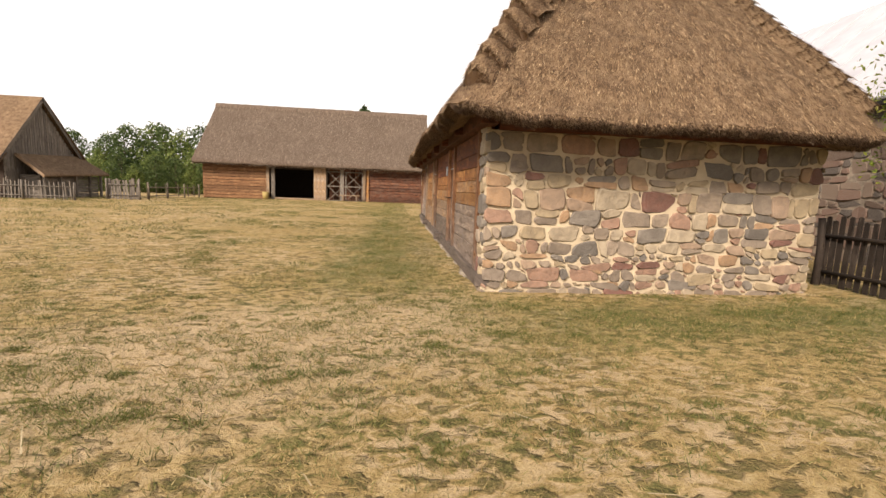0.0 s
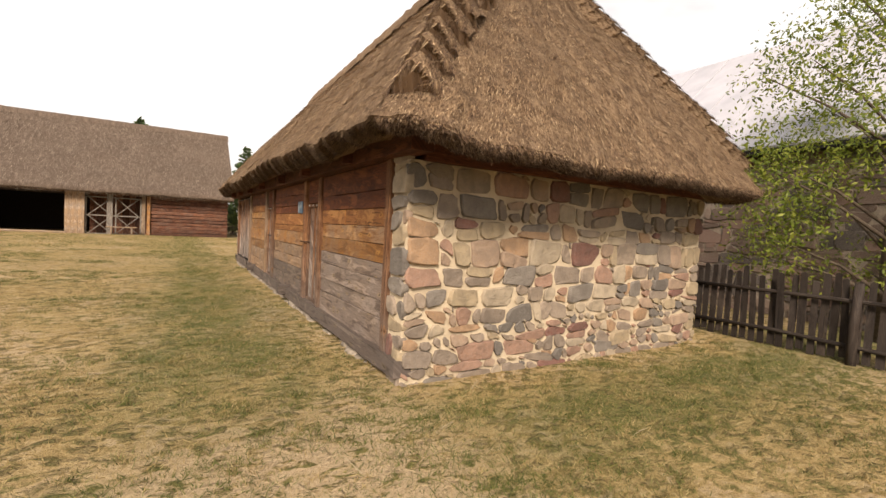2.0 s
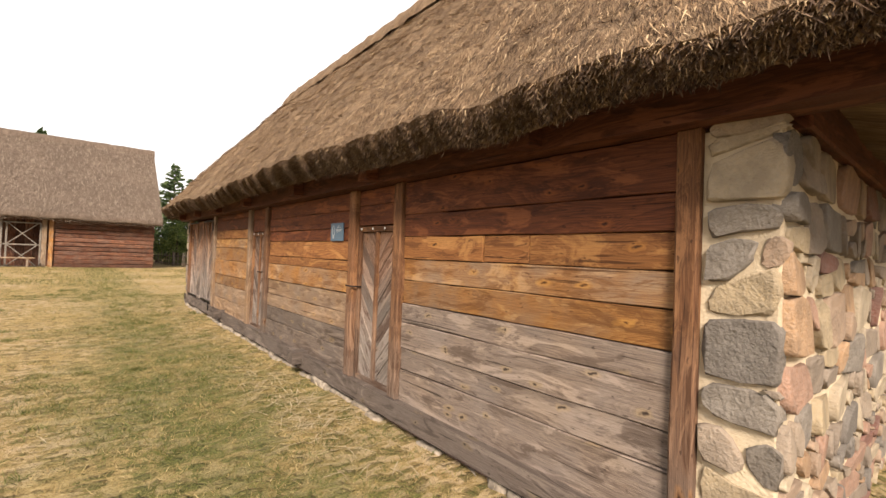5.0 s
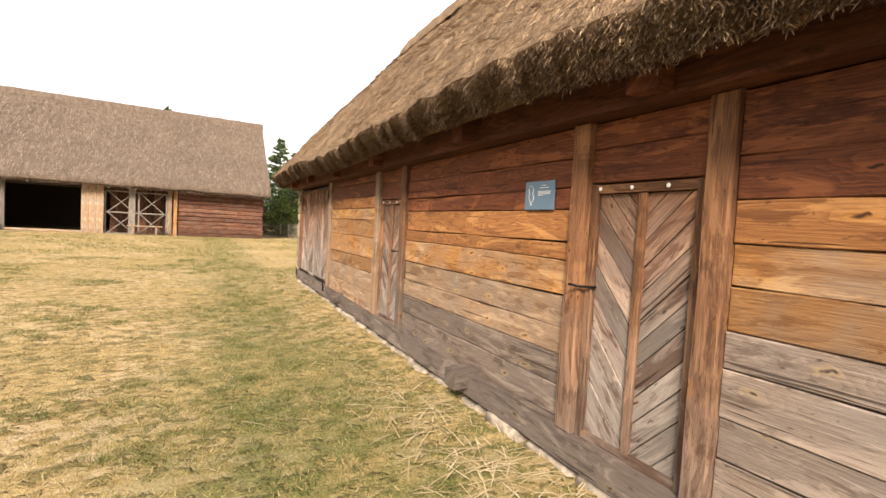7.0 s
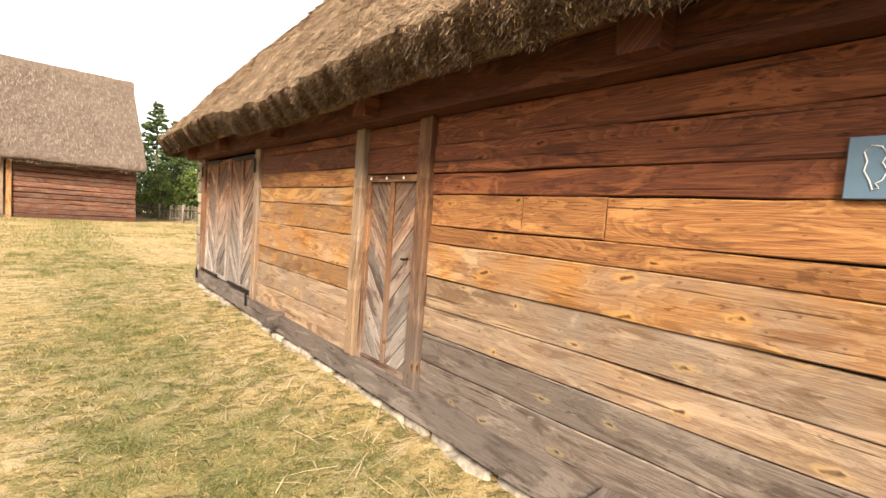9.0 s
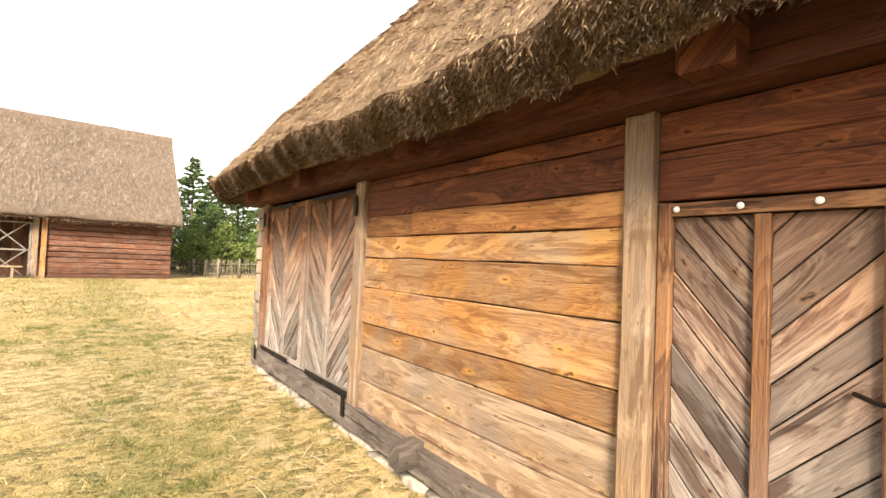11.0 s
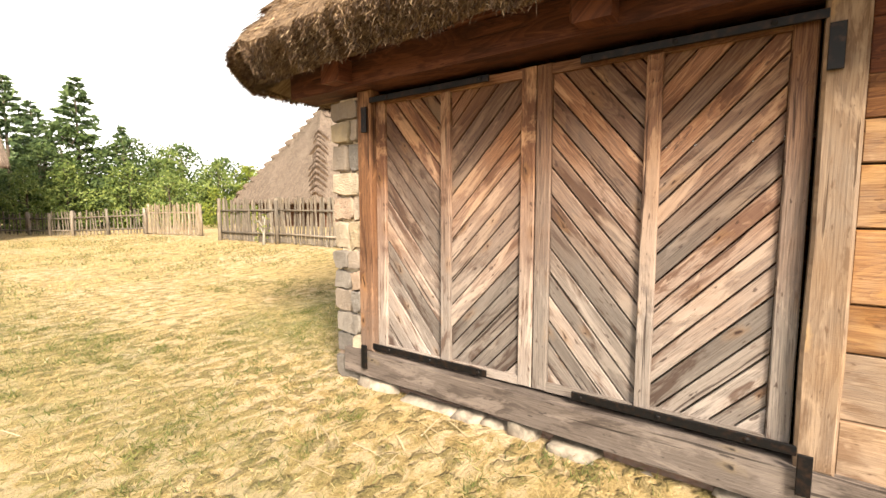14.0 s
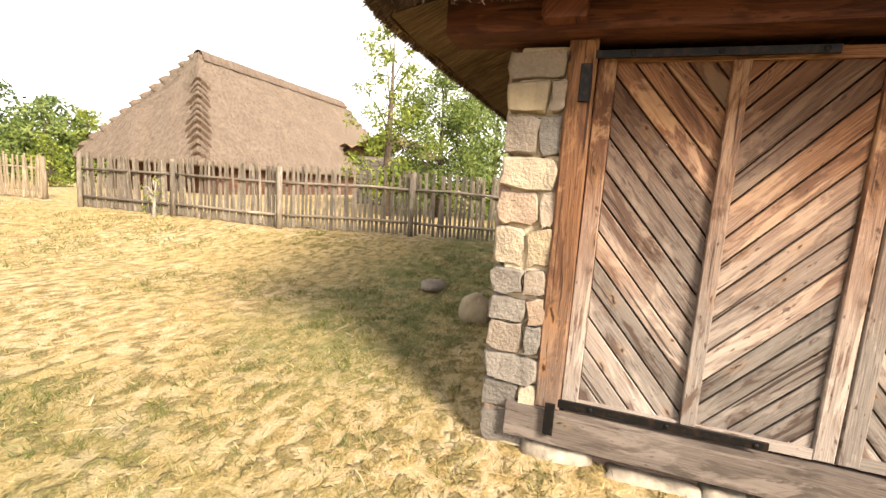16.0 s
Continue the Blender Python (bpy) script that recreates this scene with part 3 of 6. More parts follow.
def roof_slope(bl, br, tr, tl, seed, thick=0.24, rough=0.035, cell=0.13, lip=True, sag=0.0):
    """Thatch on one slope: uneven surface, thick ragged eave and a soffit. Returns vertices, faces and UVs."""
    bl, br, tr, tl = (np.array(p, float) for p in (bl, br, tr, tl))
    wide, high = max(np.linalg.norm(br - bl), np.linalg.norm(tr - tl)), np.linalg.norm((tl + tr) / 2 - (bl + br) / 2)
    nu, nv = max(2, int(wide / cell)), max(2, int(high / cell))
    nrm = np.cross(br - bl, (tl + tr) / 2 - (bl + br) / 2)
    nrm /= np.linalg.norm(nrm)
    up = ((tl + tr) / 2 - (bl + br) / 2) / high
    rows, uvs = [], []
    for j in range(nv + 1):
        v = j / nv
        for i in range(nu + 1):
            u = i / nu
            p = (1 - v) * ((1 - u) * bl + u * br) + v * ((1 - u) * tl + u * tr)
            q = Vector(p * 1.0)
            d = rough * (noise.noise(q * 0.9 + Vector((seed, 0, 0))) * 1.6 + noise.noise(q * 3.1 + Vector((0, seed, 0))) * 0.9)
            d += 0.035 * noise.noise((p[0] * 7 + p[1] * 7, j * 0.9, seed))
            fade = min(1, 6 * (1 - v), 8 * u + 0.25, 8 * (1 - u) + 0.25)
            d -= sag * math.sin(math.pi * v)
            rows.append(p + nrm * d * fade)
            uvs.append((u * wide, v * high))
    verts = np.array(rows)
    faces = [(j * (nu + 1) + i, j * (nu + 1) + i + 1, (j + 1) * (nu + 1) + i + 1, (j + 1) * (nu + 1) + i) for j in range(nv) for i in range(nu)]
    if lip:
        base = verts[: nu + 1]
        jag = np.array([[0.045 * noise.noise((i * 0.45, seed, 4)) + 0.03 * noise.noise((i * 1.9, seed, 8))] for i in range(nu + 1)])
        down = np.array((0, 0, -1.0))
        lower = base + down * (thick + jag) - up * 0.03
        inner = lower + up * 0.75 - nrm * 0.02
        inner[:, 2] = np.maximum(inner[:, 2], lower[:, 2] + 0.12)
        start = len(verts)
        verts = np.concatenate([verts, (base + lower) / 2 - up * 0.05, lower, inner])
        uvs += [(i / nu * wide, -0.5 * thick) for i in range(nu + 1)] + [(i / nu * wide, -thick) for i in range(nu + 1)] + [(i / nu * wide, -thick - 0.5) for i in range(nu + 1)]
        strip = [0, start, start + nu + 1, start + 2 * (nu + 1)]
        for a, b in zip(strip, strip[1:]):
            faces += [(b + i, b + i + 1, a + i + 1, a + i) for i in range(nu)]
    return verts, faces, uvs, (bl, br, tr, tl, nrm, up)


def straw_on(info, count, rng, length=(0.1, 0.26), lift=0.025):
    """Loose reeds that lie down a slope: root, tip and half-width arrays."""
    bl, br, tr, tl, nrm, up = info
    u, v = rng.random((count, 1)), rng.random((count, 1)) * 0.98
    p = (1 - v) * ((1 - u) * bl + u * br) + v * ((1 - u) * tl + u * tr)
    side = np.cross(up, nrm)
    d = -up + side * rng.normal(0, 0.22, (count, 1)) + nrm * rng.normal(0.1, 0.09, (count, 1))
    ln = rng.uniform(*length, (count, 1))
    root = p + nrm * rng.uniform(-0.01, lift, (count, 1))
    return root, root + d * ln, side * rng.uniform(0.0025, 0.006, (count, 1))


def fringe(a, b, count, rng, out, drop=0.16, thick=0.24):
    """Reed ends along an eave from a to b, which hang down and outward."""
    a, b = np.array(a, float), np.array(b, float)
    t = rng.random((count, 1))
    p = a + (b - a) * t
    depth = rng.random((count, 1))
    p[:, 2] -= (depth[:, 0] ** 0.7) * thick
    p -= np.array(out) * (0.05 + 0.07 * depth)
    d = np.array(out) * rng.uniform(0.25, 0.9, (count, 1)) + np.array((0, 0, -1.0)) * rng.uniform(0.35, 1.0, (count, 1))
    along = (b - a) / np.linalg.norm(b - a)
    d = d + along * rng.normal(0, 0.35, (count, 1))
    ln = drop * rng.uniform(0.3, 1.0, (count, 1))
    return p, p + d * ln, along * rng.uniform(0.002, 0.0055, (count, 1)) + np.array((0, 0, 0.0015))


def join_slopes(name, slopes, mat):
    vs, fs, us, k = [], [], [], 0
    for v, f, u, _ in slopes:
        vs.append(v)
        fs += [tuple(i + k for i in q) for q in f]
        us += u
        k += len(v)
    return flat_mesh(name, np.concatenate(vs), fs, mat, us, True)


def bundle_mesh(rnd, width=0.5, length=0.42, thick=0.1):
    """A reed bundle laid over a hip: a rounded pad with a thick dark butt end and loose reeds on it."""
    bm = fresh()
    uv = bm.loops.layers.uv.active
    cols = 13

    def at(s, j, y, z):
        x = s * width / 2 * (1.0 - 0.15 * j / 4)
        return Vector((x, y + 0.1 * s * s, z * (1 - 0.45 * s * s) - 0.52 * abs(s) ** 1.3 * width))

    prof = ((0.03, -0.3), (0.0, thick * 0.35), (0.0, thick), (length * 0.45, thick * 0.92), (length, 0.0))
    rows = []
    for j, (y, z) in enumerate(prof):
        r = []
        for i in range(cols):
            s = i / (cols - 1) * 2 - 1
            p = at(s, j, y, z) + Vector((0, 0.03 * rnd.uniform(-1, 1), 0.018 * rnd.uniform(-1, 1)))
            r.append((bm.verts.new(p), (p.x * 1.3, y + z)))
        rows.append(r)
    for j, (lo, hi) in enumerate(zip(rows, rows[1:])):
        for i in range(cols - 1):
            f = [lo[i], lo[i + 1], hi[i + 1], hi[i]]
            face = bm.faces.new([a[0] for a in f])
            face.smooth = j > 1
            face.material_index = 1 if j == 0 else 0
            for loop, a in zip(face.loops, f):
                loop[uv].uv = a[1]
    for k in range(420):
        s, f = rnd.uniform(-0.98, 0.98), rnd.random() ** 1.6
        butt = k % 3 == 0
        root = at(s, 2, length * 0.8 * f, thick * (1 - 0.3 * f)) if not butt else at(s, 1, 0.03, thick * rnd.uniform(-0.6, 1.0))
        d = Vector((rnd.gauss(0, 0.25), -1, rnd.gauss(0.05, 0.15) if not butt else rnd.uniform(-0.9, 0.1)))
        wide = Vector((rnd.uniform(0.002, 0.006), 0, rnd.uniform(-0.002, 0.002)))
        tip = root + d * (rnd.uniform(0.06, 0.16) if not butt else rnd.uniform(0.03, 0.09))
        face = bm.faces.new([bm.verts.new(q) for q in (root - wide, root + wide, tip)])
        face.material_index = 2 if not butt and rnd.random() < 0.45 else 1
    return bm


def hip_bundles(parent, low, high, count, out, rnd, width=0.55, mat="thatch", start=0.05, lift=0.06, thick=0.1, bulge=0.0, tilt=-7):
    """Overlapping bundles up a hip, each a part of the roof."""
    low, high = Vector(low), Vector(high)
    d = (high - low).normalized()
    x = d.cross(Vector(out)).normalized()
    z = x.cross(d).normalized()
    data = as_mesh("bundle", bundle_mesh(rnd, width, 0.5, thick), [M[mat], M["straw_dark"], M["straw" if mat == "thatch" else "straw_grey"]])
    for i in range(count):
        p = low.lerp(high, start + (1 - start) * i / count)
        ob = part("thatch_cap", data, None, parent)
        q = Matrix((x, d, z)).transposed().to_4x4() @ pose(0, 0, 0, tilt * min(1, (i + 1) / 3), rnd.uniform(-4, 4), rnd.uniform(-5, 5))
        s = rnd.uniform(0.75, 1.15)
        ob.matrix_basis = Matrix.Translation(p + z * (lift * min(1, 0.2 + i / 5) + bulge * math.sin(math.pi * (start + (1 - start) * i / count)))) @ q @ Matrix.Diagonal((s, rnd.uniform(0.9, 1.1), s, 1))


def hipped_roof(x0, x1, y0, y1, ez, ridge_a, ridge_b, seed, thick=0.24, corner=0.55, cell=0.13, rough=0.04, dip=None, thin=None):
    """A hipped thatch as one skin: rounded eave corners, slopes that run up to the ridge, a thick lip and a soffit."""
    loop = []
    for (cx, cy), a0 in (((x0 + corner, y0 + corner), 180), ((x1 - corner, y0 + corner), 270), ((x1 - corner, y1 - corner), 0), ((x0 + corner, y1 - corner), 90)):
        loop += [Vector((cx + corner * math.cos(radians(a0 + a)), cy + corner * math.sin(radians(a0 + a)), 0)) for a in range(0, 91, 10)]
    pts = []
    for a, b in zip(loop, loop[1:] + loop[:1]):
        k = max(1, int((b - a).length / cell))
        pts += [a.lerp(b, i / k) for i in range(k)]
    A, B = Vector(ridge_a), Vector(ridge_b)
    ab = B - A
    along_y = abs(ab.y) > abs(ab.x)
    n, rows = len(pts), int(5.0 / cell)
    verts, uvs = [], []
    run, arc = 0.0, []
    for i, p in enumerate(pts):
        arc.append(run)
        run += (pts[(i + 1) % n] - p).length
    tops, outs = [], []
    for p in pts:
        lo, hi = (y0, y1) if along_y else (x0, x1)
        f = ((p.y if along_y else p.x) - lo) / (hi - lo)
        fa, fb = ((A.y if along_y else A.x) - lo) / (hi - lo), ((B.y if along_y else B.x) - lo) / (hi - lo)
        if fa > fb:
            fa, fb = fb, fa
        flip = (A.y if along_y else A.x) > (B.y if along_y else B.x)
        g = min(1.0, max(0.0, (f - fa) / (fb - fa)))
        tops.append(A + ab * ((1 - g) if flip else g))
    for j in range(rows + 1):
        v = j / rows
        for i, p in enumerate(pts):
            e = Vector((p.x, p.y, ez + (dip(p) if dip else 0.0)))
            q = e.lerp(tops[i], v)
            slope = (tops[i] - e)
            side = (pts[(i + 1) % n] - pts[i - 1]).normalized()
            nrm = side.cross(slope).normalized()
            d = rough * (1.5 * noise.noise(q * 0.8 + Vector((seed, 0, 0))) + 0.9 * noise.noise(q * 2.7 + Vector((0, seed, 0)))) + 0.035 * noise.noise(q * 7.0) + 0.03 * noise.noise((arc[i] * 11, v * slope.length * 5.0, seed))
            d += 0.05 * math.sin(math.pi * min(1, v * 1.5))
            q = q + nrm * d * min(1.0, 5 * (1 - v))
            verts.append(q)
            uvs.append((arc[i], v * slope.length))
            if j == 0:
                outs.append(Vector((nrm.x, nrm.y, 0)).normalized())
    base = list(verts[:n])
    extra = [[], [], [], []]
    drops = []
    for i, p in enumerate(base):
        th = thick * (1 - thin(p)) if thin else thick
        drops.append(th)
        jag = 0.04 * noise.noise((arc[i] * 2.2, seed, 4)) + 0.04 * noise.noise((arc[i] * 9, seed, 8))
        extra[0].append(p.copy())
        extra[1].append(p - outs[i] * (0.07 + 0.04 * noise.noise((arc[i] * 6, seed, 2))) - Vector((0, 0, 0.5 * th)))
        extra[2].append(p - outs[i] * 0.18 - Vector((0, 0, th + jag)))
        extra[3].append(p - outs[i] * 0.85 + Vector((0, 0, 0.12 - 0.02 * noise.noise((arc[i], 0, 0)))))
    start = len(verts)
    for k, ring in enumerate(extra):
        verts += ring
        uvs += [(arc[i], -0.16 * (k + 1)) for i in range(n)]
    faces = [(j * n + i, j * n + (i + 1) % n, (j + 1) * n + (i + 1) % n, (j + 1) * n + i) for j in range(rows) for i in range(n)]
    chain = [start, start + n, start + 2 * n, start + 3 * n]
    for a, b in zip(chain, chain[1:]):
        faces += [(b + i, b + (i + 1) % n, a + (i + 1) % n, a + i) for i in range(n)]
    return np.array([tuple(q) for q in verts]), faces, uvs, (n, rows, outs, drops)


def reeds_on_skin(skin, count, rng, length=(0.1, 0.26), lift=0.02, width=(0.0025, 0.006), stand=0.08):
    """Loose reeds that lie down a hipped skin."""
    v, _, _, (n, rows, _, _) = skin
    grid = v[: n * (rows + 1)].reshape(rows + 1, n, 3)
    wide = np.linalg.norm(np.roll(grid, -1, 1) - grid, axis=2)[:rows]
    high = np.linalg.norm(grid[1:] - grid[:-1], axis=2)
    share = (wide * high).ravel()
    pick = rng.choice(len(share), count, p=share / share.sum())
    j, i = pick // n, pick % n
    a, up, sd = grid[j, i], grid[j + 1, i] - grid[j, i], grid[j, (i + 1) % n] - grid[j, i]
    p = a + up * rng.random((count, 1)) + sd * rng.random((count, 1))
    up /= np.linalg.norm(up, axis=1)[:, None] + 1e-9
    s0 = grid[0, (i + 1) % n] - grid[0, i]
    s0 /= np.linalg.norm(s0, axis=1)[:, None] + 1e-9
    nrm = np.cross(s0, up)
    d = -up + s0 * rng.normal(0, 0.28, (count, 1)) + nrm * rng.normal(stand, 0.12, (count, 1))
    root = p + nrm * rng.uniform(-0.01, lift, (count, 1))
    return root, root + d * rng.uniform(*length, (count, 1)), s0 * rng.uniform(*width, (count, 1))


def fringe_on_skin(skin, count, rng, drop=0.16, extra=0.02, width=(0.002, 0.005)):
    """Reed ends round the whole eave."""
    v, _, _, (n, rows, outs, drops) = skin
    base = v[:n]
    i = (rng.random(count) * n).astype(int)
    out = np.array([tuple(o) for o in outs])[i]
    sd = base[(i + 1) % n] - base[i]
    p = base[i] + sd * rng.random((count, 1))
    depth = rng.random((count, 1))
    p = p - np.array((0, 0, 1.0)) * depth ** 0.7 * (np.array(drops)[i][:, None] + extra) - out * (0.0 + 0.17 * depth)
    sd /= np.linalg.norm(sd, axis=1)[:, None] + 1e-9
    d = out * rng.uniform(0.1, 0.9, (count, 1)) - np.array((0, 0, 1.0)) * rng.uniform(0.4, 1.0, (count, 1)) + sd * rng.normal(0, 0.45, (count, 1))
    return p, p + d * drop * rng.uniform(0.3, 1.0, (count, 1)), sd * rng.uniform(*width, (count, 1)) + np.array((0, 0, 0.0015))


def ridge_cap(parent, a, b, width, height, mat, seed, drop=0.9, step=0.18):
    """A saddle of thatch over a ridge, lumpy along its length."""
    a, b = Vector(a), Vector(b)
    d = (b - a).normalized()
    s = Vector((d.y, -d.x, 0))
    n = int((b - a).length / step)
    prof = [(-1.0, -1.0), (-0.97, -0.8), (-0.6, -0.2), (-0.22, 0.12), (0.0, 0.2), (0.22, 0.12), (0.6, -0.2), (0.97, -0.8), (1.0, -1.0)]
    verts, uvs, faces = [], [], []
    for i in range(n + 1):
        p = a.lerp(b, i / n)
        lump = 1 + 0.25 * noise.noise((i * 0.5, seed, 0)) + 0.18 * noise.noise((i * 1.7, seed, 3))
        for k, (x, z) in enumerate(prof):
            q = p + s * (x * width / 2 * (1 + 0.12 * noise.noise((i * 0.9, k * 1.0, seed)))) + Vector((0, 0, z * width / 2 * drop if z < 0 else z * height * 5 * lump * 0.5))
            q.z += 0.05 * noise.noise((i * 0.8, k * 2.0, seed + 5)) + height
            verts.append(tuple(q))
            uvs.append((i * step, k * width / 8))
    m = len(prof)
    faces = [(i * m + k, i * m + k + 1, (i + 1) * m + k + 1, (i + 1) * m + k) for i in range(n) for k in range(m - 1)]
    return part("ridge_cap", flat_mesh("ridge_cap", np.array(verts), faces, M[mat], uvs, True), None, parent, "lumpy thatched ridge cap")


# ---- ground ----
def ground():
    xs = sorted(set(np.concatenate([np.linspace(-12, 12, 97), np.linspace(-60, 60, 61), np.array([-2500, -600, -200, -100, 100, 200, 600, 2500])]).round(3)))
    ys = sorted(set(np.concatenate([np.linspace(-6, 32, 153), np.linspace(-40, 90, 66), np.array([-2500, -600, -150, 150, 300, 800, 2500])]).round(3)))
    v = [(x, y, ground_z(x, y)) for y in ys for x in xs]
    w = len(xs)
    f = [(j * w + i, j * w + i + 1, (j + 1) * w + i + 1, (j + 1) * w + i) for j in range(len(ys) - 1) for i in range(w - 1)]
    n = Nodes("dry trodden meadow")
    c = n.coord("Object", (1, 1, 1), False)
    big = n.noise(c, 0.35, 4, 0.6)
    mid = n.noise(c, 2.2, 5, 0.65)
    flat = n.nt.nodes.new("ShaderNodeMapping")
    flat.inputs["Scale"].default_value = (5.0, 13.0, 5.0)
    n.link(c, flat.inputs["Vector"])
    tuft = n.noise(flat.outputs["Vector"], 1.0, 4, 0.7)
    fine = n.noise(c, 55, 4, 0.75)
    clod_map = n.nt.nodes.new("ShaderNodeMapping")
    clod_map.inputs["Scale"].default_value = (6.5, 10.0, 6.5)
    n.link(c, clod_map.inputs["Vector"])
    clod = n.noise(clod_map.outputs["Vector"], 1.0, 5, 0.62, 0.6)
    tone = n.math("ADD", n.math("MULTIPLY", fine, 0.45), n.math("MULTIPLY", clod, 0.55))
    straw = n.ramp(tone, [(0.33, (0.19, 0.12, 0.046)), (0.43, (0.4, 0.275, 0.112)), (0.53, (0.56, 0.405, 0.178)), (0.64, (0.7, 0.54, 0.275))])
    sand = n.ramp(fine, [(0.3, (0.58, 0.415, 0.23)), (0.7, (0.8, 0.615, 0.39))])
    green = n.ramp(fine, [(0.3, (0.055, 0.068, 0.02)), (0.5, (0.155, 0.172, 0.046)), (0.7, (0.33, 0.31, 0.105))])
    bare = n.math("MULTIPLY", n.scalar(clod, 0.47, 0.56), n.scalar(n.math("ADD", n.math("MULTIPLY", big, 0.6), n.math("MULTIPLY", mid, 0.4)), 0.46, 0.54))
    col = n.mix(n.math("MULTIPLY", bare, 0.9), straw, sand)
    lush = n.scalar(n.math("ADD", n.math("MULTIPLY", clod, 0.6), n.math("MULTIPLY", n.noise(c, 0.9, 3), 0.4)), 0.47, 0.4)
    py = n.nt.nodes.new("ShaderNodeSeparateXYZ")
    n.link(c, py.inputs[0])
    col = n.mix(n.math("MULTIPLY", lush, n.scalar(py.outputs["Y"], 9.0, 15.0, 0.75, 0.3)), col, green)
    speck_map = n.nt.nodes.new("ShaderNodeMapping")
    speck_map.inputs["Scale"].default_value = (4.6, 7.4, 4.6)
    warp = n.nt.nodes.new("ShaderNodeVectorMath")
    n.link(c, warp.inputs[0])
    n.link(n.math("MULTIPLY", n.noise(c, 5.0, 3), 0.35), warp.inputs[1])
    n.link(warp.outputs[0], speck_map.inputs["Vector"])
    spot = n.voronoi(speck_map.outputs["Vector"], 1.0, "F1", "2D")
    spot = n.scalar(n.math("ADD", spot, n.math("MULTIPLY", n.math("SUBTRACT", clod, 0.5), 1.3)), 0.16, 0.36, 1.0, 0.0)
    spot = n.math("MULTIPLY", spot, n.scalar(n.noise(c, 0.45, 3), 0.36, 0.52, 0.35, 1.0))
    tufty = n.ramp(fine, [(0.3, (0.05, 0.05, 0.016)), (0.55, (0.155, 0.135, 0.048)), (0.75, (0.36, 0.28, 0.12))])
    col = n.mix(n.math("MULTIPLY", spot, n.scalar(py.outputs["Y"], 6.0, 13.0, 0.64, 0.45)), col, tufty)
    # bare sand worn round the south-west corner
    ps = n.nt.nodes.new("ShaderNodeSeparateXYZ")
    n.link(c, ps.inputs[0])
    bend = n.math("MULTIPLY", n.math("SUBTRACT", n.noise(c, 1.1, 5, 0.65), 0.5), 2.2)
    worn = n.math("ABSOLUTE", n.math("ADD", n.math("SUBTRACT", n.math("SUBTRACT", ps.outputs["Y"], n.math("MULTIPLY", ps.outputs["X"], 0.45)), 4.5), bend))
    worn = n.math("MULTIPLY", n.scalar(worn, 0.7, 1.8, 1, 0), n.scalar(ps.outputs["X"], 0.6, 1.6, 1, 0))
    worn = n.math("MULTIPLY", worn, n.scalar(ps.outputs["X"], -5.5, -3.0, 0, 1))
    col = n.mix(n.math("MULTIPLY", worn, n.scalar(clod, 0.4, 0.48, 0.0, 1.0)), col, sand)
    # strips of greener grass that the eaves' rain feeds
    sep = n.nt.nodes.new("ShaderNodeSeparateXYZ")
    n.link(c, sep.inputs[0])
    wob = n.math("MULTIPLY", n.math("SUBTRACT", n.noise(c, 0.9, 4), 0.5), 2.2)
    west = n.math("ABSOLUTE", n.math("SUBTRACT", n.math("ADD", sep.outputs["X"], wob), -0.2))
    west = n.math("MULTIPLY", n.scalar(west, 0.4, 1.3, 1, 0), n.scalar(sep.outputs["Y"], 5.0, 7.0))
    west = n.math("MULTIPLY", west, n.scalar(sep.outputs["Y"], 12.0, 18.5, 1, 0.45))
    south = n.math("ABSOLUTE", n.math("SUBTRACT", n.math("ADD", sep.outputs["Y"], wob), 4.7))
    south = n.math("MULTIPLY", n.scalar(south, 0.3, 1.2, 1, 0), n.scalar(sep.outputs["X"], 0.6, 2.6))
    north = n.math("ABSOLUTE", n.math("SUBTRACT", n.math("ADD", sep.outputs["Y"], wob), 19.9))
    north = n.math("MULTIPLY", n.scalar(north, 0.5, 1.5, 1, 0), n.scalar(sep.outputs["X"], 0.8, 2.0))
    fed = n.math("MAXIMUM", n.math("MAXIMUM", west, south), north)
    fed = n.math("MULTIPLY", fed, n.scalar(mid, 0.36, 0.56, 0.35, 1.0))
    col = n.mix(n.math("MULTIPLY", fed, 0.85), col, green)
    h = n.math("ADD", n.math("SUBTRACT", n.math("MULTIPLY", fine, 0.5), n.math("MULTIPLY", clod, 0.6)), n.math("MULTIPLY", spot, 0.6))
    mat = n.done(col, 0.95, h, 0.055, 1.0)
    ob = new("ground", flat_mesh("ground", np.array(v), f, mat, None, True))
    tagged(ob, "dry trodden meadow of yellowed grass and sandy patches", "ground", "", "structure")


ground()


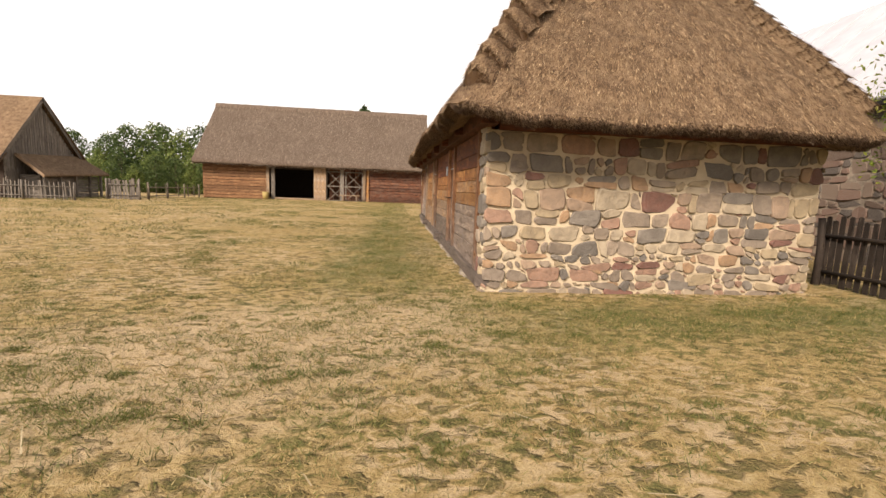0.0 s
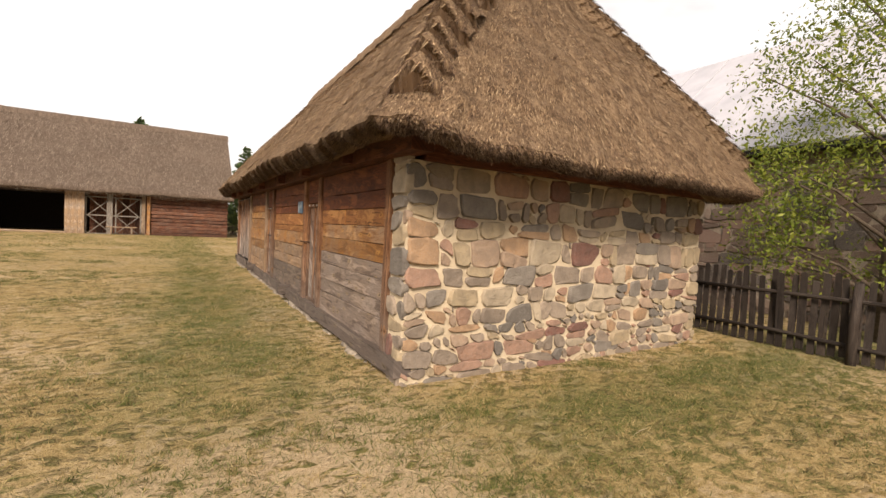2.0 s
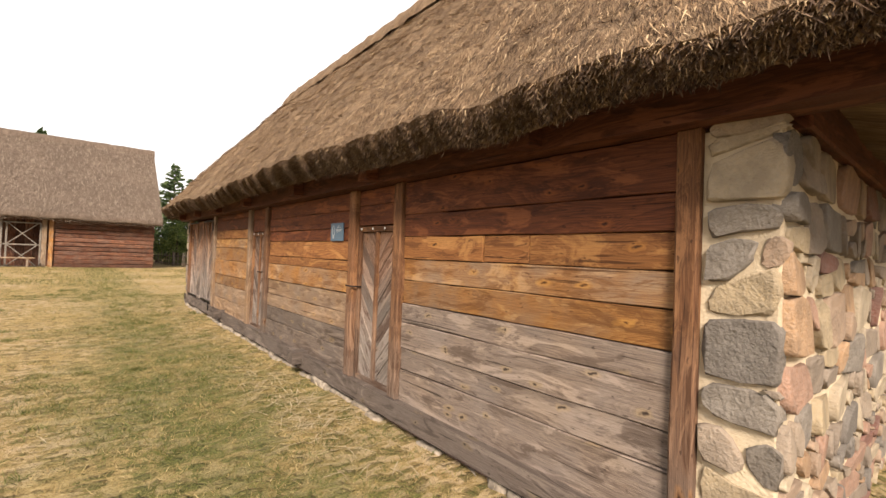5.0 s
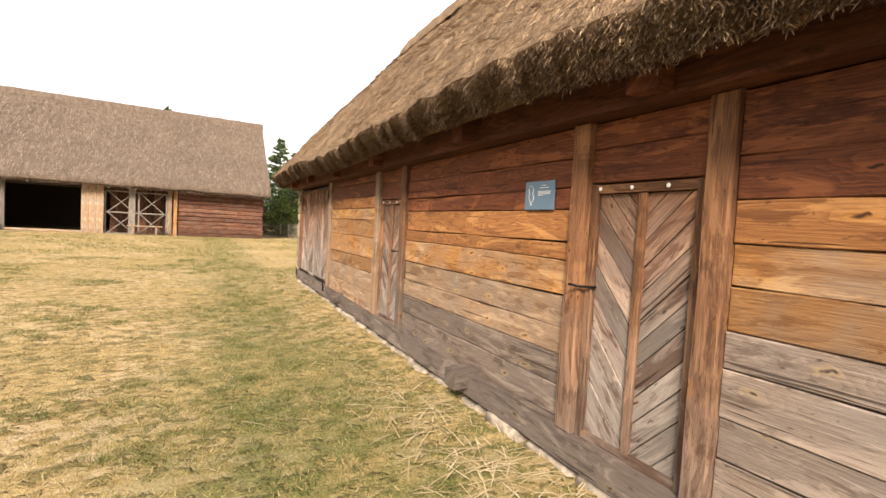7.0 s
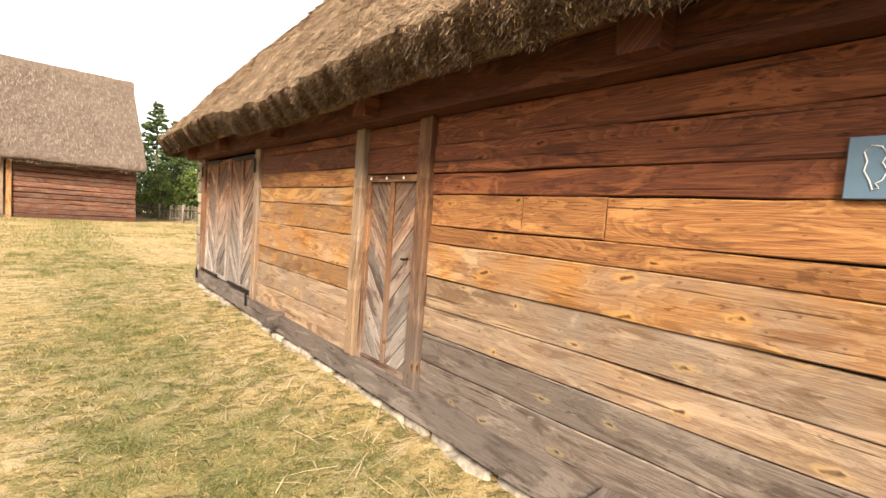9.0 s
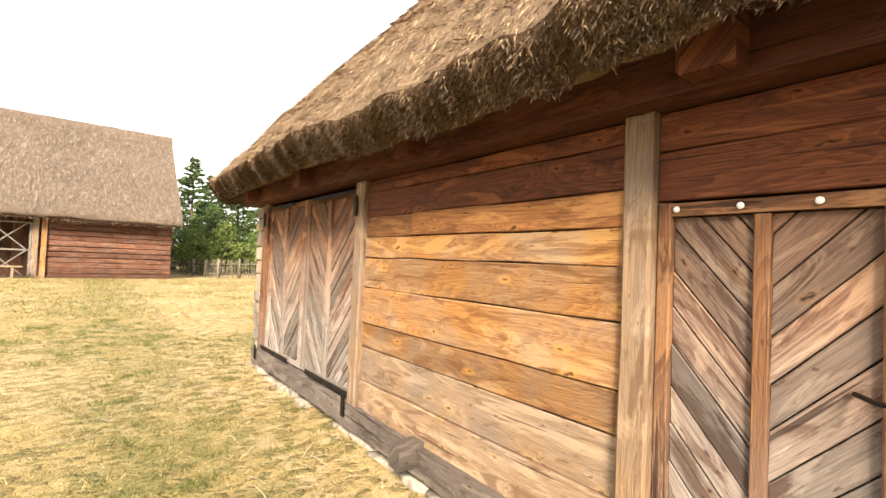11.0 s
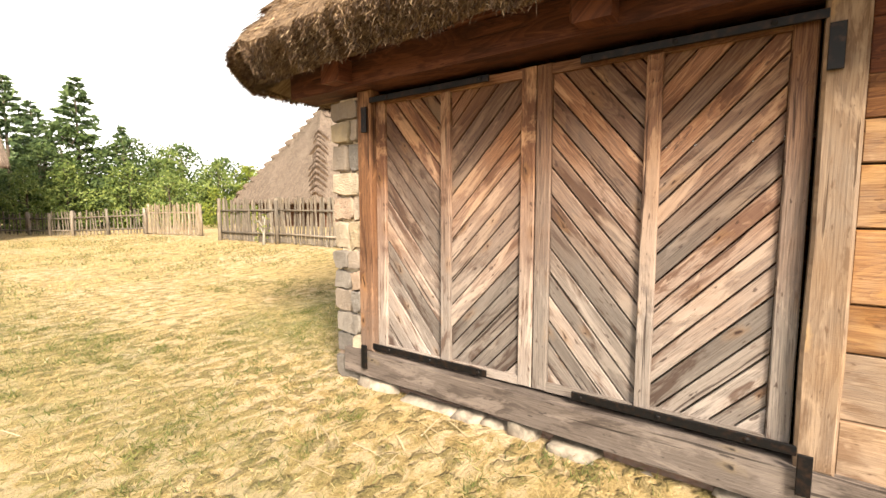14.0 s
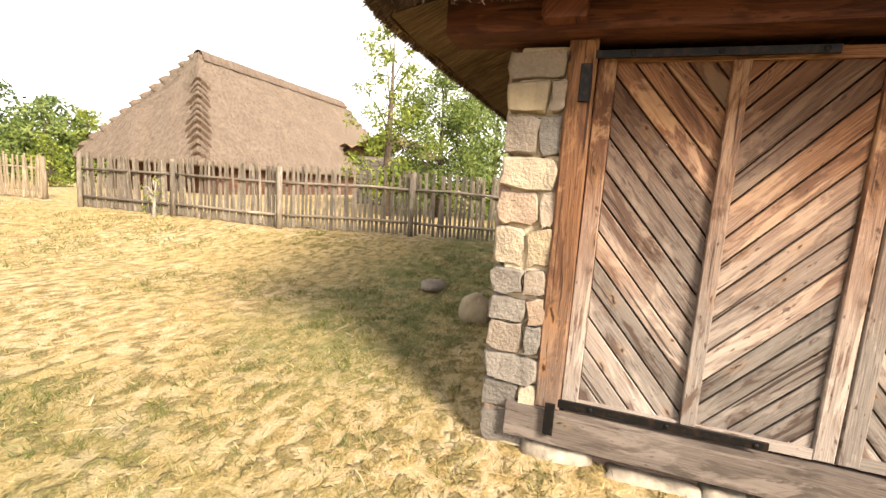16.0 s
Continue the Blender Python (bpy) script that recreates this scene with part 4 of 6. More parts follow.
def chevron_panel(parent, y0, y1, z0, z1, x, board, rnd, gap=0.005, label=""):
    """Boards in a V on both halves of a leaf that faces -x; the image's left half is the one with larger y."""
    mid = (y0 + y1) / 2
    for half, (a, b) in enumerate(((mid + 0.02, y1), (y0, mid - 0.02))):
        w, h = b - a, z1 - z0
        slope = math.radians(50 if half == 0 else 47) * (1 if half == 0 else -1)
        # outline in (y - a, z - z0); boards sink towards the middle
        dy, dz = math.cos(slope), math.sin(slope)
        nx, nz = -dz, dy
        if nz < 0:
            nx, nz = -nx, -nz
        corners = [(0, 0), (w, 0), (w, h), (0, h)]
        ts = [p[0] * nx + p[1] * nz for p in corners]
        t = min(ts)
        while t < max(ts):
            bw = board * rnd.uniform(0.82, 1.2)
            poly = clip(clip(corners, nx * (t + gap), nz * (t + gap), -nx, -nz), nx * (t + bw), nz * (t + bw), nx, nz)
            t += bw
            if len(poly) < 3:
                continue
            along = [(p[0] * dy + p[1] * dz, p[0] * nx + p[1] * nz) for p in poly]
            bm = fresh()
            pr = rnd.uniform(0, 0.006)
            slab(bm, along, (x, a, z0), (0, dy, dz), (0, nx, nz), (-1, 0, 0), 0, 0.022 + pr, 0.003)
            bmesh.ops.recalc_face_normals(bm, faces=bm.faces)
            part("board", bm, M["chevron"], parent)


def bolt_row(parent, pts, r=0.012, mat="iron"):
    for p in pts:
        bm = bmesh.new()
        bmesh.ops.create_uvsphere(bm, u_segments=8, v_segments=5, radius=r)
        bmesh.ops.scale(bm, vec=(0.5, 1, 1), verts=bm.verts)
        ob = part("bolt", bm, M[mat], parent)
        ob.location = p


# ---- the long storehouse ----
FX, Y0, Y1 = 1.17, 5.92, 18.44       # front wall plane, south and north ends
BEAM_Z = 2.40


def sill_top(y):
    return 0.44 + 0.011 * (y - 6)


def storehouse():
    rnd = random.Random(4)
    rng = np.random.default_rng(4)
    house = thing("storehouse", "long low farm storehouse of stone ends and pine planks under thatch", "building")
    # stone ends with the piers that return along the front
    def stone_end(name, y_out, y_in, facing, label, returns):
        bm = fresh()
        a, b = min(y_out, y_in), max(y_out, y_in)
        slab(bm, rect(0, 4.98, 0, 2.36), (FX + 0.005, a if facing > 0 else b, 0.02), (1, 0, 0), (0, 0, 1), (0, facing, 0), 0, abs(y_out - y_in) - 0.03, 0.01)
        bmesh.ops.recalc_face_normals(bm, faces=bm.faces)
        return part(name, bm, M["mortar"], house, label)

    south = stone_end("stone_wall", Y0, Y0 + 0.34, -1, "wall of mixed field stones in pale lime mortar", True)
    north = stone_end("stone_wall", Y1, Y1 - 0.28, 1, "wall of mixed field stones in pale lime mortar", True)
    stones(rubble(5.0, 2.24, rnd, 0.185, 0.26, (0.006, 0.024), 0.45), (FX, Y0 + 0.03, 0.12), (1, 0, 0), (0, 0, 1), (0, -1, 0), south, M["stone"], rnd)
    stones(rubble(0.33, 2.3, rnd, 0.24, 0.3), (FX + 0.012, Y0 + 0.33, 0.12), (0, -1, 0), (0, 0, 1), (-1, 0, 0), south, M["stone"], rnd)
    stones(quoins(0.3, 2.06, rnd), (FX + 0.012, Y1 + 0.03, 0.3), (0, -1, 0), (0, 0, 1), (-1, 0, 0), north, M["stone"], rnd, 0.05)
    stones(rubble(5.0, 2.1, rnd, 0.24, 0.36), (FX + 5.0, Y1 - 0.03, 0.28), (-1, 0, 0), (0, 0, 1), (0, 1, 0), north, M["stone"], rnd)
    for y in (Y0 + 0.12, Y1 - 0.12):
        bm = fresh()
        timber(bm, (FX + 0.16, y, 2.53), (6.3, y, 2.53), 0.32, 0.3, wob=0.01)
        part("end_plate", bm, M["beam"], house, "dark oiled wall plate")
    # plain back wall, and a floor of the loft that shuts the inside
    bm = fresh()
    slab(bm, rect(Y0 + 0.3, Y1 - 0.3, 0.05, 2.45), (6.1, 0, 0), (0, 1, 0), (0, 0, 1), (-1, 0, 0), -0.05, 0.1)
    bmesh.ops.recalc_face_normals(bm, faces=bm.faces)
    part("back_wall", bm, M["plank_red"], house)
    bm = fresh()
    slab(bm, rect(FX + 0.15, 6.0, Y0 + 0.3, Y1 - 0.3), (0, 0, 2.5), (1, 0, 0), (0, 1, 0), (0, 0, 1), 0, 0.03)
    bmesh.ops.recalc_face_normals(bm, faces=bm.faces)
    part("loft_floor", bm, M["plank_red"], house)

    # sill, foundation, beams
    bm = fresh()
    a, b = Y0 + 0.02, Y1 - 0.12
    timber(bm, (FX + 0.03, a, sill_top(a) - 0.085), (FX + 0.03, b, sill_top(b) - 0.085), 0.17, 0.2, wob=0.012)
    part("sill_beam", bm, M["sill"], house, "grey cracked sill beam")
    base = stone_course(house, rnd)
    for z, x, w, d, m in ((BEAM_Z + 0.1, FX - 0.03, 0.19, 0.24, "beam"), (BEAM_Z + 0.29, FX - 0.08, 0.17, 0.2, "beam")):
        bm = fresh()
        timber(bm, (x, Y0 - 0.3, z), (x, Y1 + 0.32, z), w, d, wob=0.01)
        part("wall_plate", bm, M[m], house, "dark oiled wall plate")
    bm = fresh()
    timber(bm, (FX - 0.26, Y0 - 0.2, 2.66), (FX - 0.26, Y1 + 0.3, 2.66), 0.07, 0.12, wob=0.01)
    part("eave_batten", bm, M["post"], house)
    # rafter tails and beam ends
    for y in (7.2, 9.06, 10.8, 12.87, 14.68, 16.5, 18.2):
        bm = fresh()
        timber(bm, (FX + 0.3, y, 2.54), (FX - 0.27, y, 2.51), 0.17, 0.19, bevel=0.02, wob=0.01)
        part("beam_end", bm, M["beam"], house)
    # posts
    for y0, y1 in ((6.26, 6.37), (8.72, 8.85), (9.575, 9.705), (12.285, 12.415), (13.14, 13.265), (15.55, 15.68), (18.05, 18.18)):
        bm = fresh()
        timber(bm, (FX + 0.01, (y0 + y1) / 2, sill_top(y0)), (FX + 0.01, (y0 + y1) / 2, BEAM_Z + 0.005), y1 - y0, 0.11, up=(0, 1, 0), wob=0.008)
        part("post", bm, M["plank_tan" if 13 < y0 < 16 else "post"], house)
    # plank bays; dark red top rows hold kept stain and painted eave shade
    bays = (
        (6.37, 8.72, (0.44, 0.74, 0.93, 1.155, 1.325, 1.53, 1.72, 1.915, 2.11, BEAM_Z), {6: (7.3, 7.72)},
         ("plank_grey", "plank_grey", "plank_grey", "plank_grey", "plank_amber", "plank_amber", "plank", "plank_red", "plank_red")),
        (9.705, 12.285, (0.47, 0.73, 0.93, 1.11, 1.32, 1.555, 1.67, 1.88, 2.02, 2.21, BEAM_Z), {6: (11.0, 11.5)},
         ("plank_grey", "plank_grey", "plank_tan", "plank_tan", "plank_amber", "plank", "plank", "plank_red", "plank_red", "plank_red")),
        (13.265, 15.55, (0.52, 0.77, 1.04, 1.235, 1.525, 1.77, 1.935, 2.1, 2.3, BEAM_Z), {6: (14.9,)},
         ("plank_tan", "plank_tan", "plank_amber", "plank_amber", "plank_amber", "plank_amber", "plank", "plank_red", "plank_red")),
    )
    for y0, y1, rows, joints, mats in bays:
        for row, (za, zb) in enumerate(zip(rows, rows[1:])):
            if row == 0:
                za = sill_top(y0) - 0.01
            cuts = [y0, *joints.get(row, ()), y1]
            slope = rnd.uniform(-0.018, 0.018) if 0 < row < len(rows) - 3 else 0.0
            for a, b in zip(cuts, cuts[1:]):
                bm = fresh()
                proud = 0.035 + rnd.uniform(-0.008, 0.012)
                slab(bm, long_board(b - a - 0.005, za + 0.003, zb - 0.003, 0.011, 0.3, rnd.random() * 50), (FX + 0.04, b - 0.0025, 0), (0, -1, 0), (0, 0, 1), (-1, 0, 0), -0.02, proud, 0.005)
                bmesh.ops.recalc_face_normals(bm, faces=bm.faces)
                part("plank", bm, M[mats[row]], house)
        bm = fresh()
        slab(bm, rect(y0 - 0.05, y1 + 0.05, 0.4, BEAM_Z + 0.05), (FX + 0.1, 0, 0), (0, 1, 0), (0, 0, 1), (-1, 0, 0), 0, 0.03)
        bmesh.ops.recalc_face_normals(bm, faces=bm.faces)
        part("lining", bm, M["dark_inside"], house)
    # two low plank doors
    for y0, y1, lock in ((8.85, 9.575, 1), (12.415, 13.14, 0)):
        zt, zb = 2.03, sill_top(y0)
        # lintel boards above
        for za, zc in ((zt + 0.006, zt + 0.21), (zt + 0.21, BEAM_Z)):
            bm = fresh()
            slab(bm, long_board(y1 - y0, za + 0.003, zc - 0.003, 0.006), (FX + 0.04, y1, 0), (0, -1, 0), (0, 0, 1), (-1, 0, 0), -0.02, 0.03, 0.005)
            bmesh.ops.recalc_face_normals(bm, faces=bm.faces)
            part("plank", bm, M["plank_red"], house)
        door = part("door", as_mesh("door", door_frame(y0, y1, zb, zt), M["post"]), None, house, "low door of boards laid in a chevron")
        chevron_panel(door, y0 + 0.05, y1 - 0.06, zb + 0.03, zt - 0.06, FX + 0.06, 0.105, rnd)
        bm = fresh()
        timber(bm, (FX + 0.03, (y0 + y1) / 2, zb + 0.03), (FX + 0.03, (y0 + y1) / 2, zt - 0.06), 0.05, 0.035, up=(0, 1, 0), bevel=0.004)
        part("door_strip", bm, M["post"], door)
        bolt_row(door, [(FX + 0.0, y1 - 0.08 - k * 0.22, zt - 0.03) for k in range(3)], 0.013, "white")
        # iron hasp
        bm = bmesh.new()
        pole(bm, [(FX - 0.11, y1 + 0.02 if lock else y0 + 0.02, 1.42), (FX - 0.06, y1 - 0.02 if lock else y0 + 0.06, 1.41), (FX + 0.02, y1 - 0.08 if lock else y0 + 0.12, 1.41)], [0.008] * 3, 6)
        part("hasp", bm, M["iron"], door, "black iron hasp")
    # the double gate
    for y0, y1, edge in ((15.69, 16.86, 0), (16.86, 18.05, 1)):
        z0, z1 = sill_top(17) + 0.02, 2.36
        leaf = part("gate_leaf", as_mesh("gate_leaf", door_frame(y0, y1, z0, z1, 0.085), M["chevron"]), None, house, "gate leaf of boards laid in a chevron")
        chevron_panel(leaf, y0 + 0.09, y1 - 0.09, z0 + 0.02, z1 - 0.05, FX + 0.05, 0.088, rnd, 0.008)
        bm = fresh()
        timber(bm, (FX + 0.015, (y0 + y1) / 2, z0 + 0.02), (FX + 0.015, (y0 + y1) / 2, z1 - 0.05), 0.07, 0.035, up=(0, 1, 0), bevel=0.004)
        part("gate_strip", bm, M["chevron"], leaf)
        outer = y1 if edge else y0
        sg = -1 if edge else 1
        for z, wdt in ((z0 + 0.035, 0.042), (z1 - 0.03, 0.036)):
            bm = fresh()
            c0, c1 = outer - sg * 0.03, outer + sg * 0.92
            slab(bm, rect(min(c0, c1), max(c0, c1), z - wdt / 2, z + wdt / 2), (FX - 0.03, 0, 0), (0, 1, 0), (0, 0, 1), (-1, 0, 0), 0, 0.012, 0.002)
            bmesh.ops.recalc_face_normals(bm, faces=bm.faces)
            strap = part("hinge_strap", bm, M["iron"], leaf, "black iron hinge strap")
            bolt_row(strap, [(FX - 0.045, outer + sg * k, z) for k in (0.15, 0.5, 0.87)], 0.012)
        for z, face in ((z0 - 0.035, FX - 0.088), (z1 - 0.16, FX - 0.055)):
            bm = fresh()
            c0, c1 = outer - sg * 0.018, outer - sg * 0.068
            slab(bm, rect(min(c0, c1), max(c0, c1), z - 0.085, z + 0.085), (face, 0, 0), (0, 1, 0), (0, 0, 1), (-1, 0, 0), 0, 0.012, 0.002)
            bmesh.ops.recalc_face_normals(bm, faces=bm.faces)
            part("hinge_plate", bm, M["iron"], leaf, "black iron hinge plate")
    # stubs of cross beams that stick out under the sill
    for y, w in ((10.8, 0.19), (14.7, 0.14)):
        bm = fresh()
        timber(bm, (FX + 0.1, y, sill_top(y) - 0.03), (FX - 0.2, y, sill_top(y) - 0.04), 0.14, w, bevel=0.018, wob=0.008)
        part("beam_stub", bm, M["sill"], house, "grey beam end on a foundation stone")

    # thatched roof, hipped at both ends
    ex0, ex1, ey0, ey1, ez = 0.6, 6.4, 5.08, 19.24, 2.69
    rx, ra, rb, rz = 3.46, 7.6, 17.25, 6.03
    skin = hipped_roof(ex0, ex1, ey0, ey1, ez, (rx, ra, rz + 0.14), (rx, rb, rz), 1.0, 0.19, 0.45, 0.075, dip=lambda p: -0.13 * smooth(7.5, 5.4, p.y) * smooth(0.6, 1.6, p.x) - 0.05 * smooth(8.5, 5.4, p.y) - 0.07 * smooth(8.0, 5.6, p.y), thin=lambda p: 0.55 * smooth(8.0, 5.6, p.y))
    roof = part("roof", flat_mesh("roof", skin[0], skin[1], M["thatch"], skin[2], True), None, house, "weathered brown reed thatch with a ragged eave")
    me = blades("loose_reed", *reeds_on_skin(skin, 190000, rng, (0.03, 0.095), 0.03, (0.002, 0.0045), 0.2), M["straw"])
    tagged(part("loose_reed", me, None, roof), "loose reeds on the thatch", "", "", "stuff")
    me = blades("broken_reed", *reeds_on_skin(skin, 80000, rng, (0.03, 0.08), 0.03, (0.002, 0.005), 0.2), M["straw_dark"])
    tagged(part("broken_reed", me, None, roof), "dark broken reed stubs on the thatch", "", "", "stuff")
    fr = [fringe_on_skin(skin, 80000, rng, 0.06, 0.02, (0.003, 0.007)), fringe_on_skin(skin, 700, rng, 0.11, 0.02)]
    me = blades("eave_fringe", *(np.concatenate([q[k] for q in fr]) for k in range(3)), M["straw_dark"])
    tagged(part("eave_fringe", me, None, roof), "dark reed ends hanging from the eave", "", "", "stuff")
    me = blades("reed_end", *fringe_on_skin(skin, 68000, rng, 0.055, 0.01, (0.0028, 0.006)), M["straw"])
    tagged(part("reed_end", me, None, roof), "pale reed ends along the eave", "", "", "stuff")
    hip_bundles(roof, (ex0 + 0.12, ey0 + 0.12, ez), (rx, ra, rz + 0.14), 16, (-1, -1.2, 0.9), rnd, 0.56, start=0.05, lift=0.2, thick=0.13, bulge=0.05, tilt=-9)
    hip_bundles(roof, (ex1 - 0.12, ey0 + 0.12, ez - 0.1), (rx, ra, rz + 0.14), 30, (1, -1.2, 0.9), rnd, 0.55, start=0.06, lift=0.07, thick=0.085, tilt=-7)
    hip_bundles(roof, (ex0 + 0.12, ey1 - 0.12, ez), (rx, rb, rz), 24, (-1, 1.2, 0.9), rnd, 0.45, start=0.06, lift=0.03, thick=0.07)
    ridge_cap(roof, (rx, ra - 0.15, rz + 0.12), (rx, rb + 0.15, rz - 0.02), 0.8, 0.06, "thatch", 3, 1.1)
    return house


def door_frame(y0, y1, z0, z1, w=0.055):
    """The frame of a leaf: two stiles and two rails."""
    bm = fresh()
    for a, b in (((y0 + w / 2 + 0.003, z0), (y0 + w / 2 + 0.003, z1)), ((y1 - w / 2 - 0.003, z0), (y1 - w / 2 - 0.003, z1))):
        timber(bm, (FX + 0.035, a[0], a[1]), (FX + 0.035, b[0], b[1]), w, 0.06, up=(0, 1, 0), bevel=0.006)
    for z in (z0 + 0.025, z1 - 0.03):
        timber(bm, (FX + 0.037, y0 + w, z), (FX + 0.037, y1 - w, z), 0.05, 0.056, bevel=0.006)
    bmesh.ops.recalc_face_normals(bm, faces=bm.faces)
    return bm


def stone_course(house, rnd):
    """Low footing of white-washed stones under the sill."""
    bm = fresh()
    slab(bm, rect(Y0 + 0.1, Y1 - 0.2, -0.05, 0.33), (FX + 0.06, 0, 0), (0, 1, 0), (0, 0, 1), (-1, 0, 0), -0.1, 0.02)
    bmesh.ops.recalc_face_normals(bm, faces=bm.faces)
    base = part("footing", bm, M["stone_dark"], house, "low footing of mortar and pale stones")
    y = Y0 + 0.3
    while y < Y1 - 0.3:
        w = rnd.uniform(0.16, 0.42)
        bm = bmesh.new()
        bmesh.ops.create_cube(bm, size=1.7)
        bmesh.ops.subdivide_edges(bm, edges=bm.edges, cuts=2, use_grid_fill=True)
        for v in bm.verts:
            v.co = v.co.lerp(v.co.normalized() * 1.1, 0.5)
            v.co *= 1 + 0.45 * noise.noise(v.co * 1.9 + Vector((y, 0, 0)))
        bmesh.ops.scale(bm, vec=(0.1, w * 0.6, rnd.uniform(0.05, 0.12)), verts=bm.verts)
        for f in bm.faces:
            f.smooth = True
        ob = part("stone", bm, M["stone_pale"], base)
        ob.location = (FX + 0.04 + rnd.uniform(-0.04, 0.02), y + w / 2, sill_top(y) - 0.275 + rnd.uniform(-0.05, 0.01))
        y += w * rnd.uniform(0.8, 1.5)
    return base


M["stone_pale"] = plain("lime-washed stones", (0.33, 0.275, 0.215), 0.9, 0.5)
storehouse()


def sign():
    s = thing("info_sign", "small slate-blue sign with white drawing and lines on planks", "sign")
    bm = fresh()
    slab(bm, rect(0, 0.3, 0, 0.2), (FX - 0.01, 10.17, 1.88), (0, -1, 0), (0, 0, 1), (-1, 0, 0), 0, 0.012, 0.003)
    bmesh.ops.recalc_face_normals(bm, faces=bm.faces)
    plate = part("plate", bm, M["sign_blue"], s)
    bm = fresh()
    for z, a, w in ((2.045, 0.18, 0.035), (2.03, 0.155, 0.09), (2.005, 0.14, 0.13), (1.996, 0.14, 0.12), (1.987, 0.14, 0.125), (1.978, 0.14, 0.05)):
        slab(bm, rect(a, a + w, 0, 0.004), (FX - 0.022, 10.17, z), (0, -1, 0), (0, 0, 1), (-1, 0, 0), 0, 0.002, 0.0005)
    part("text_lines", bm, M["white"], plate, "white lines of small print")
    bm = bmesh.new()
    pts = [(0.04, 0.15), (0.055, 0.17), (0.08, 0.165), (0.095, 0.14), (0.085, 0.115), (0.1, 0.09), (0.09, 0.06), (0.075, 0.05), (0.085, 0.035), (0.07, 0.03), (0.06, 0.06), (0.045, 0.09), (0.05, 0.12), (0.04, 0.15)]
    pole(bm, [(FX - 0.024, 10.17 - a, 1.88 + b) for a, b in pts], [0.0025] * len(pts), 5)
    part("drawing", bm, M["white"], plate, "white outline drawing")


sign()


def fence(name, path, height, gap, picket, mat, label, rnd, rails=2, post_every=2.4, lean=0.05, group="", rail_side=-1, tall=0.0):
    """A picket fence along a line of plan points: posts, rails, pickets."""
    f = thing(name, label, "fence", group)
    share = {}
    for (ax, ay), (bx, by) in zip(path, path[1:]):
        length = math.hypot(bx - ax, by - ay)
        ux, uy = (bx - ax) / length, (by - ay) / length
        sx, sy = -uy * rail_side, ux * rail_side
        k = max(1, round(length / post_every))
        for i in range(k + 1):
            x, y = ax + ux * length * i / k + sx * 0.07, ay + uy * length * i / k + sy * 0.07
            z = ground_z(x, y)
            bm = fresh()
            h = height + rnd.uniform(0.0, 0.12) + tall
            pole(bm, [(x, y, z - 0.15), (x + rnd.uniform(-0.02, 0.02), y, z + h * 0.5), (x + rnd.uniform(-0.03, 0.03), y + rnd.uniform(-0.03, 0.03), z + h)], [0.062, 0.058, 0.05], 8)
            part("fence_post", bm, M[mat], f)
        for r in range(rails):
            zr = height * (0.22 + 0.55 * r / max(1, rails - 1))
            bm = fresh()
            pts = []
            m = max(3, int(length / 1.1))
            for i in range(m + 1):
                x, y = ax + ux * length * i / m, ay + uy * length * i / m
                pts.append((x + sx * 0.03, y + sy * 0.03, ground_z(x, y) + zr + 0.035 * noise.noise((x * 0.8, y * 0.8, r * 5))))
            pole(bm, pts, [0.03 + 0.006 * noise.noise((p[0], p[1], 3)) for p in pts], 7)
            part("rail", bm, M[mat], f)
        d = 0.02
        while d < length:
            x, y = ax + ux * d, ay + uy * d
            key = rnd.randrange(6)
            if key not in share:
                bm = fresh()
                w, h = picket * rnd.uniform(0.8, 1.15), height * rnd.uniform(0.93, 1.07)
                outline = [(0, -w / 2), (h * 0.5, -w / 2 + rnd.uniform(-0.006, 0.006)), (h, -w * 0.42), (h + 0.015, 0), (h, w * 0.42), (h * 0.5, w / 2 + rnd.uniform(-0.006, 0.006)), (0, w / 2)]
                slab(bm, outline, (0, 0, 0), (0, 0, 1), (1, 0, 0), (0, 1, 0), -0.011, 0.011, 0.004)
                bmesh.ops.recalc_face_normals(bm, faces=bm.faces)
                share[key] = as_mesh("picket", bm, M[mat])
            ob = part("picket", share[key], None, f)
            ob.matrix_basis = pose(x - sx * 0.012, y - sy * 0.012, ground_z(x, y) + rnd.uniform(0.0, 0.06), rnd.gauss(0, 2), 0, math.degrees(math.atan2(uy, ux)) + rnd.gauss(0, 6)) @ pose(0, 0, 0, 0, rnd.gauss(0, 100 * lean * 0.4), 0)
            d += picket + gap * rnd.uniform(0.6, 1.5)
    return f


frnd = random.Random(8)
fence("picket_fence", [(6.85, 6.4), (6.9, -2.2)], 1.05, 0.035, 0.085, "fence_dark", "dark weathered picket fence beside the stone barn yard", frnd, lean=0.02, rail_side=-1)
fence("picket_fence", [(6.35, 29.75), (6.45, 26.9), (6.5, 24.1), (7.2, 21.5), (7.9, 19.4), (9.2, 16.5)], 1.2, 0.026, 0.058, "fence_grey", "silver-grey stake fence with split rails round the yard", frnd, rail_side=-1)
fence("picket_fence", [(6.6, 31.7), (6.35, 35.2)], 1.05, 0.05, 0.05, "fence_pale", "pale stake fence beyond the open gateway", frnd, rail_side=-1)
fence("rail_fence", [(6.35, 35.2), (5.2, 39.3), (4.6, 43.0), (1.5, 47.5)], 0.95, 0.16, 0.05, "fence_grey", "grey rail fence behind the barn", frnd, rail_side=1)


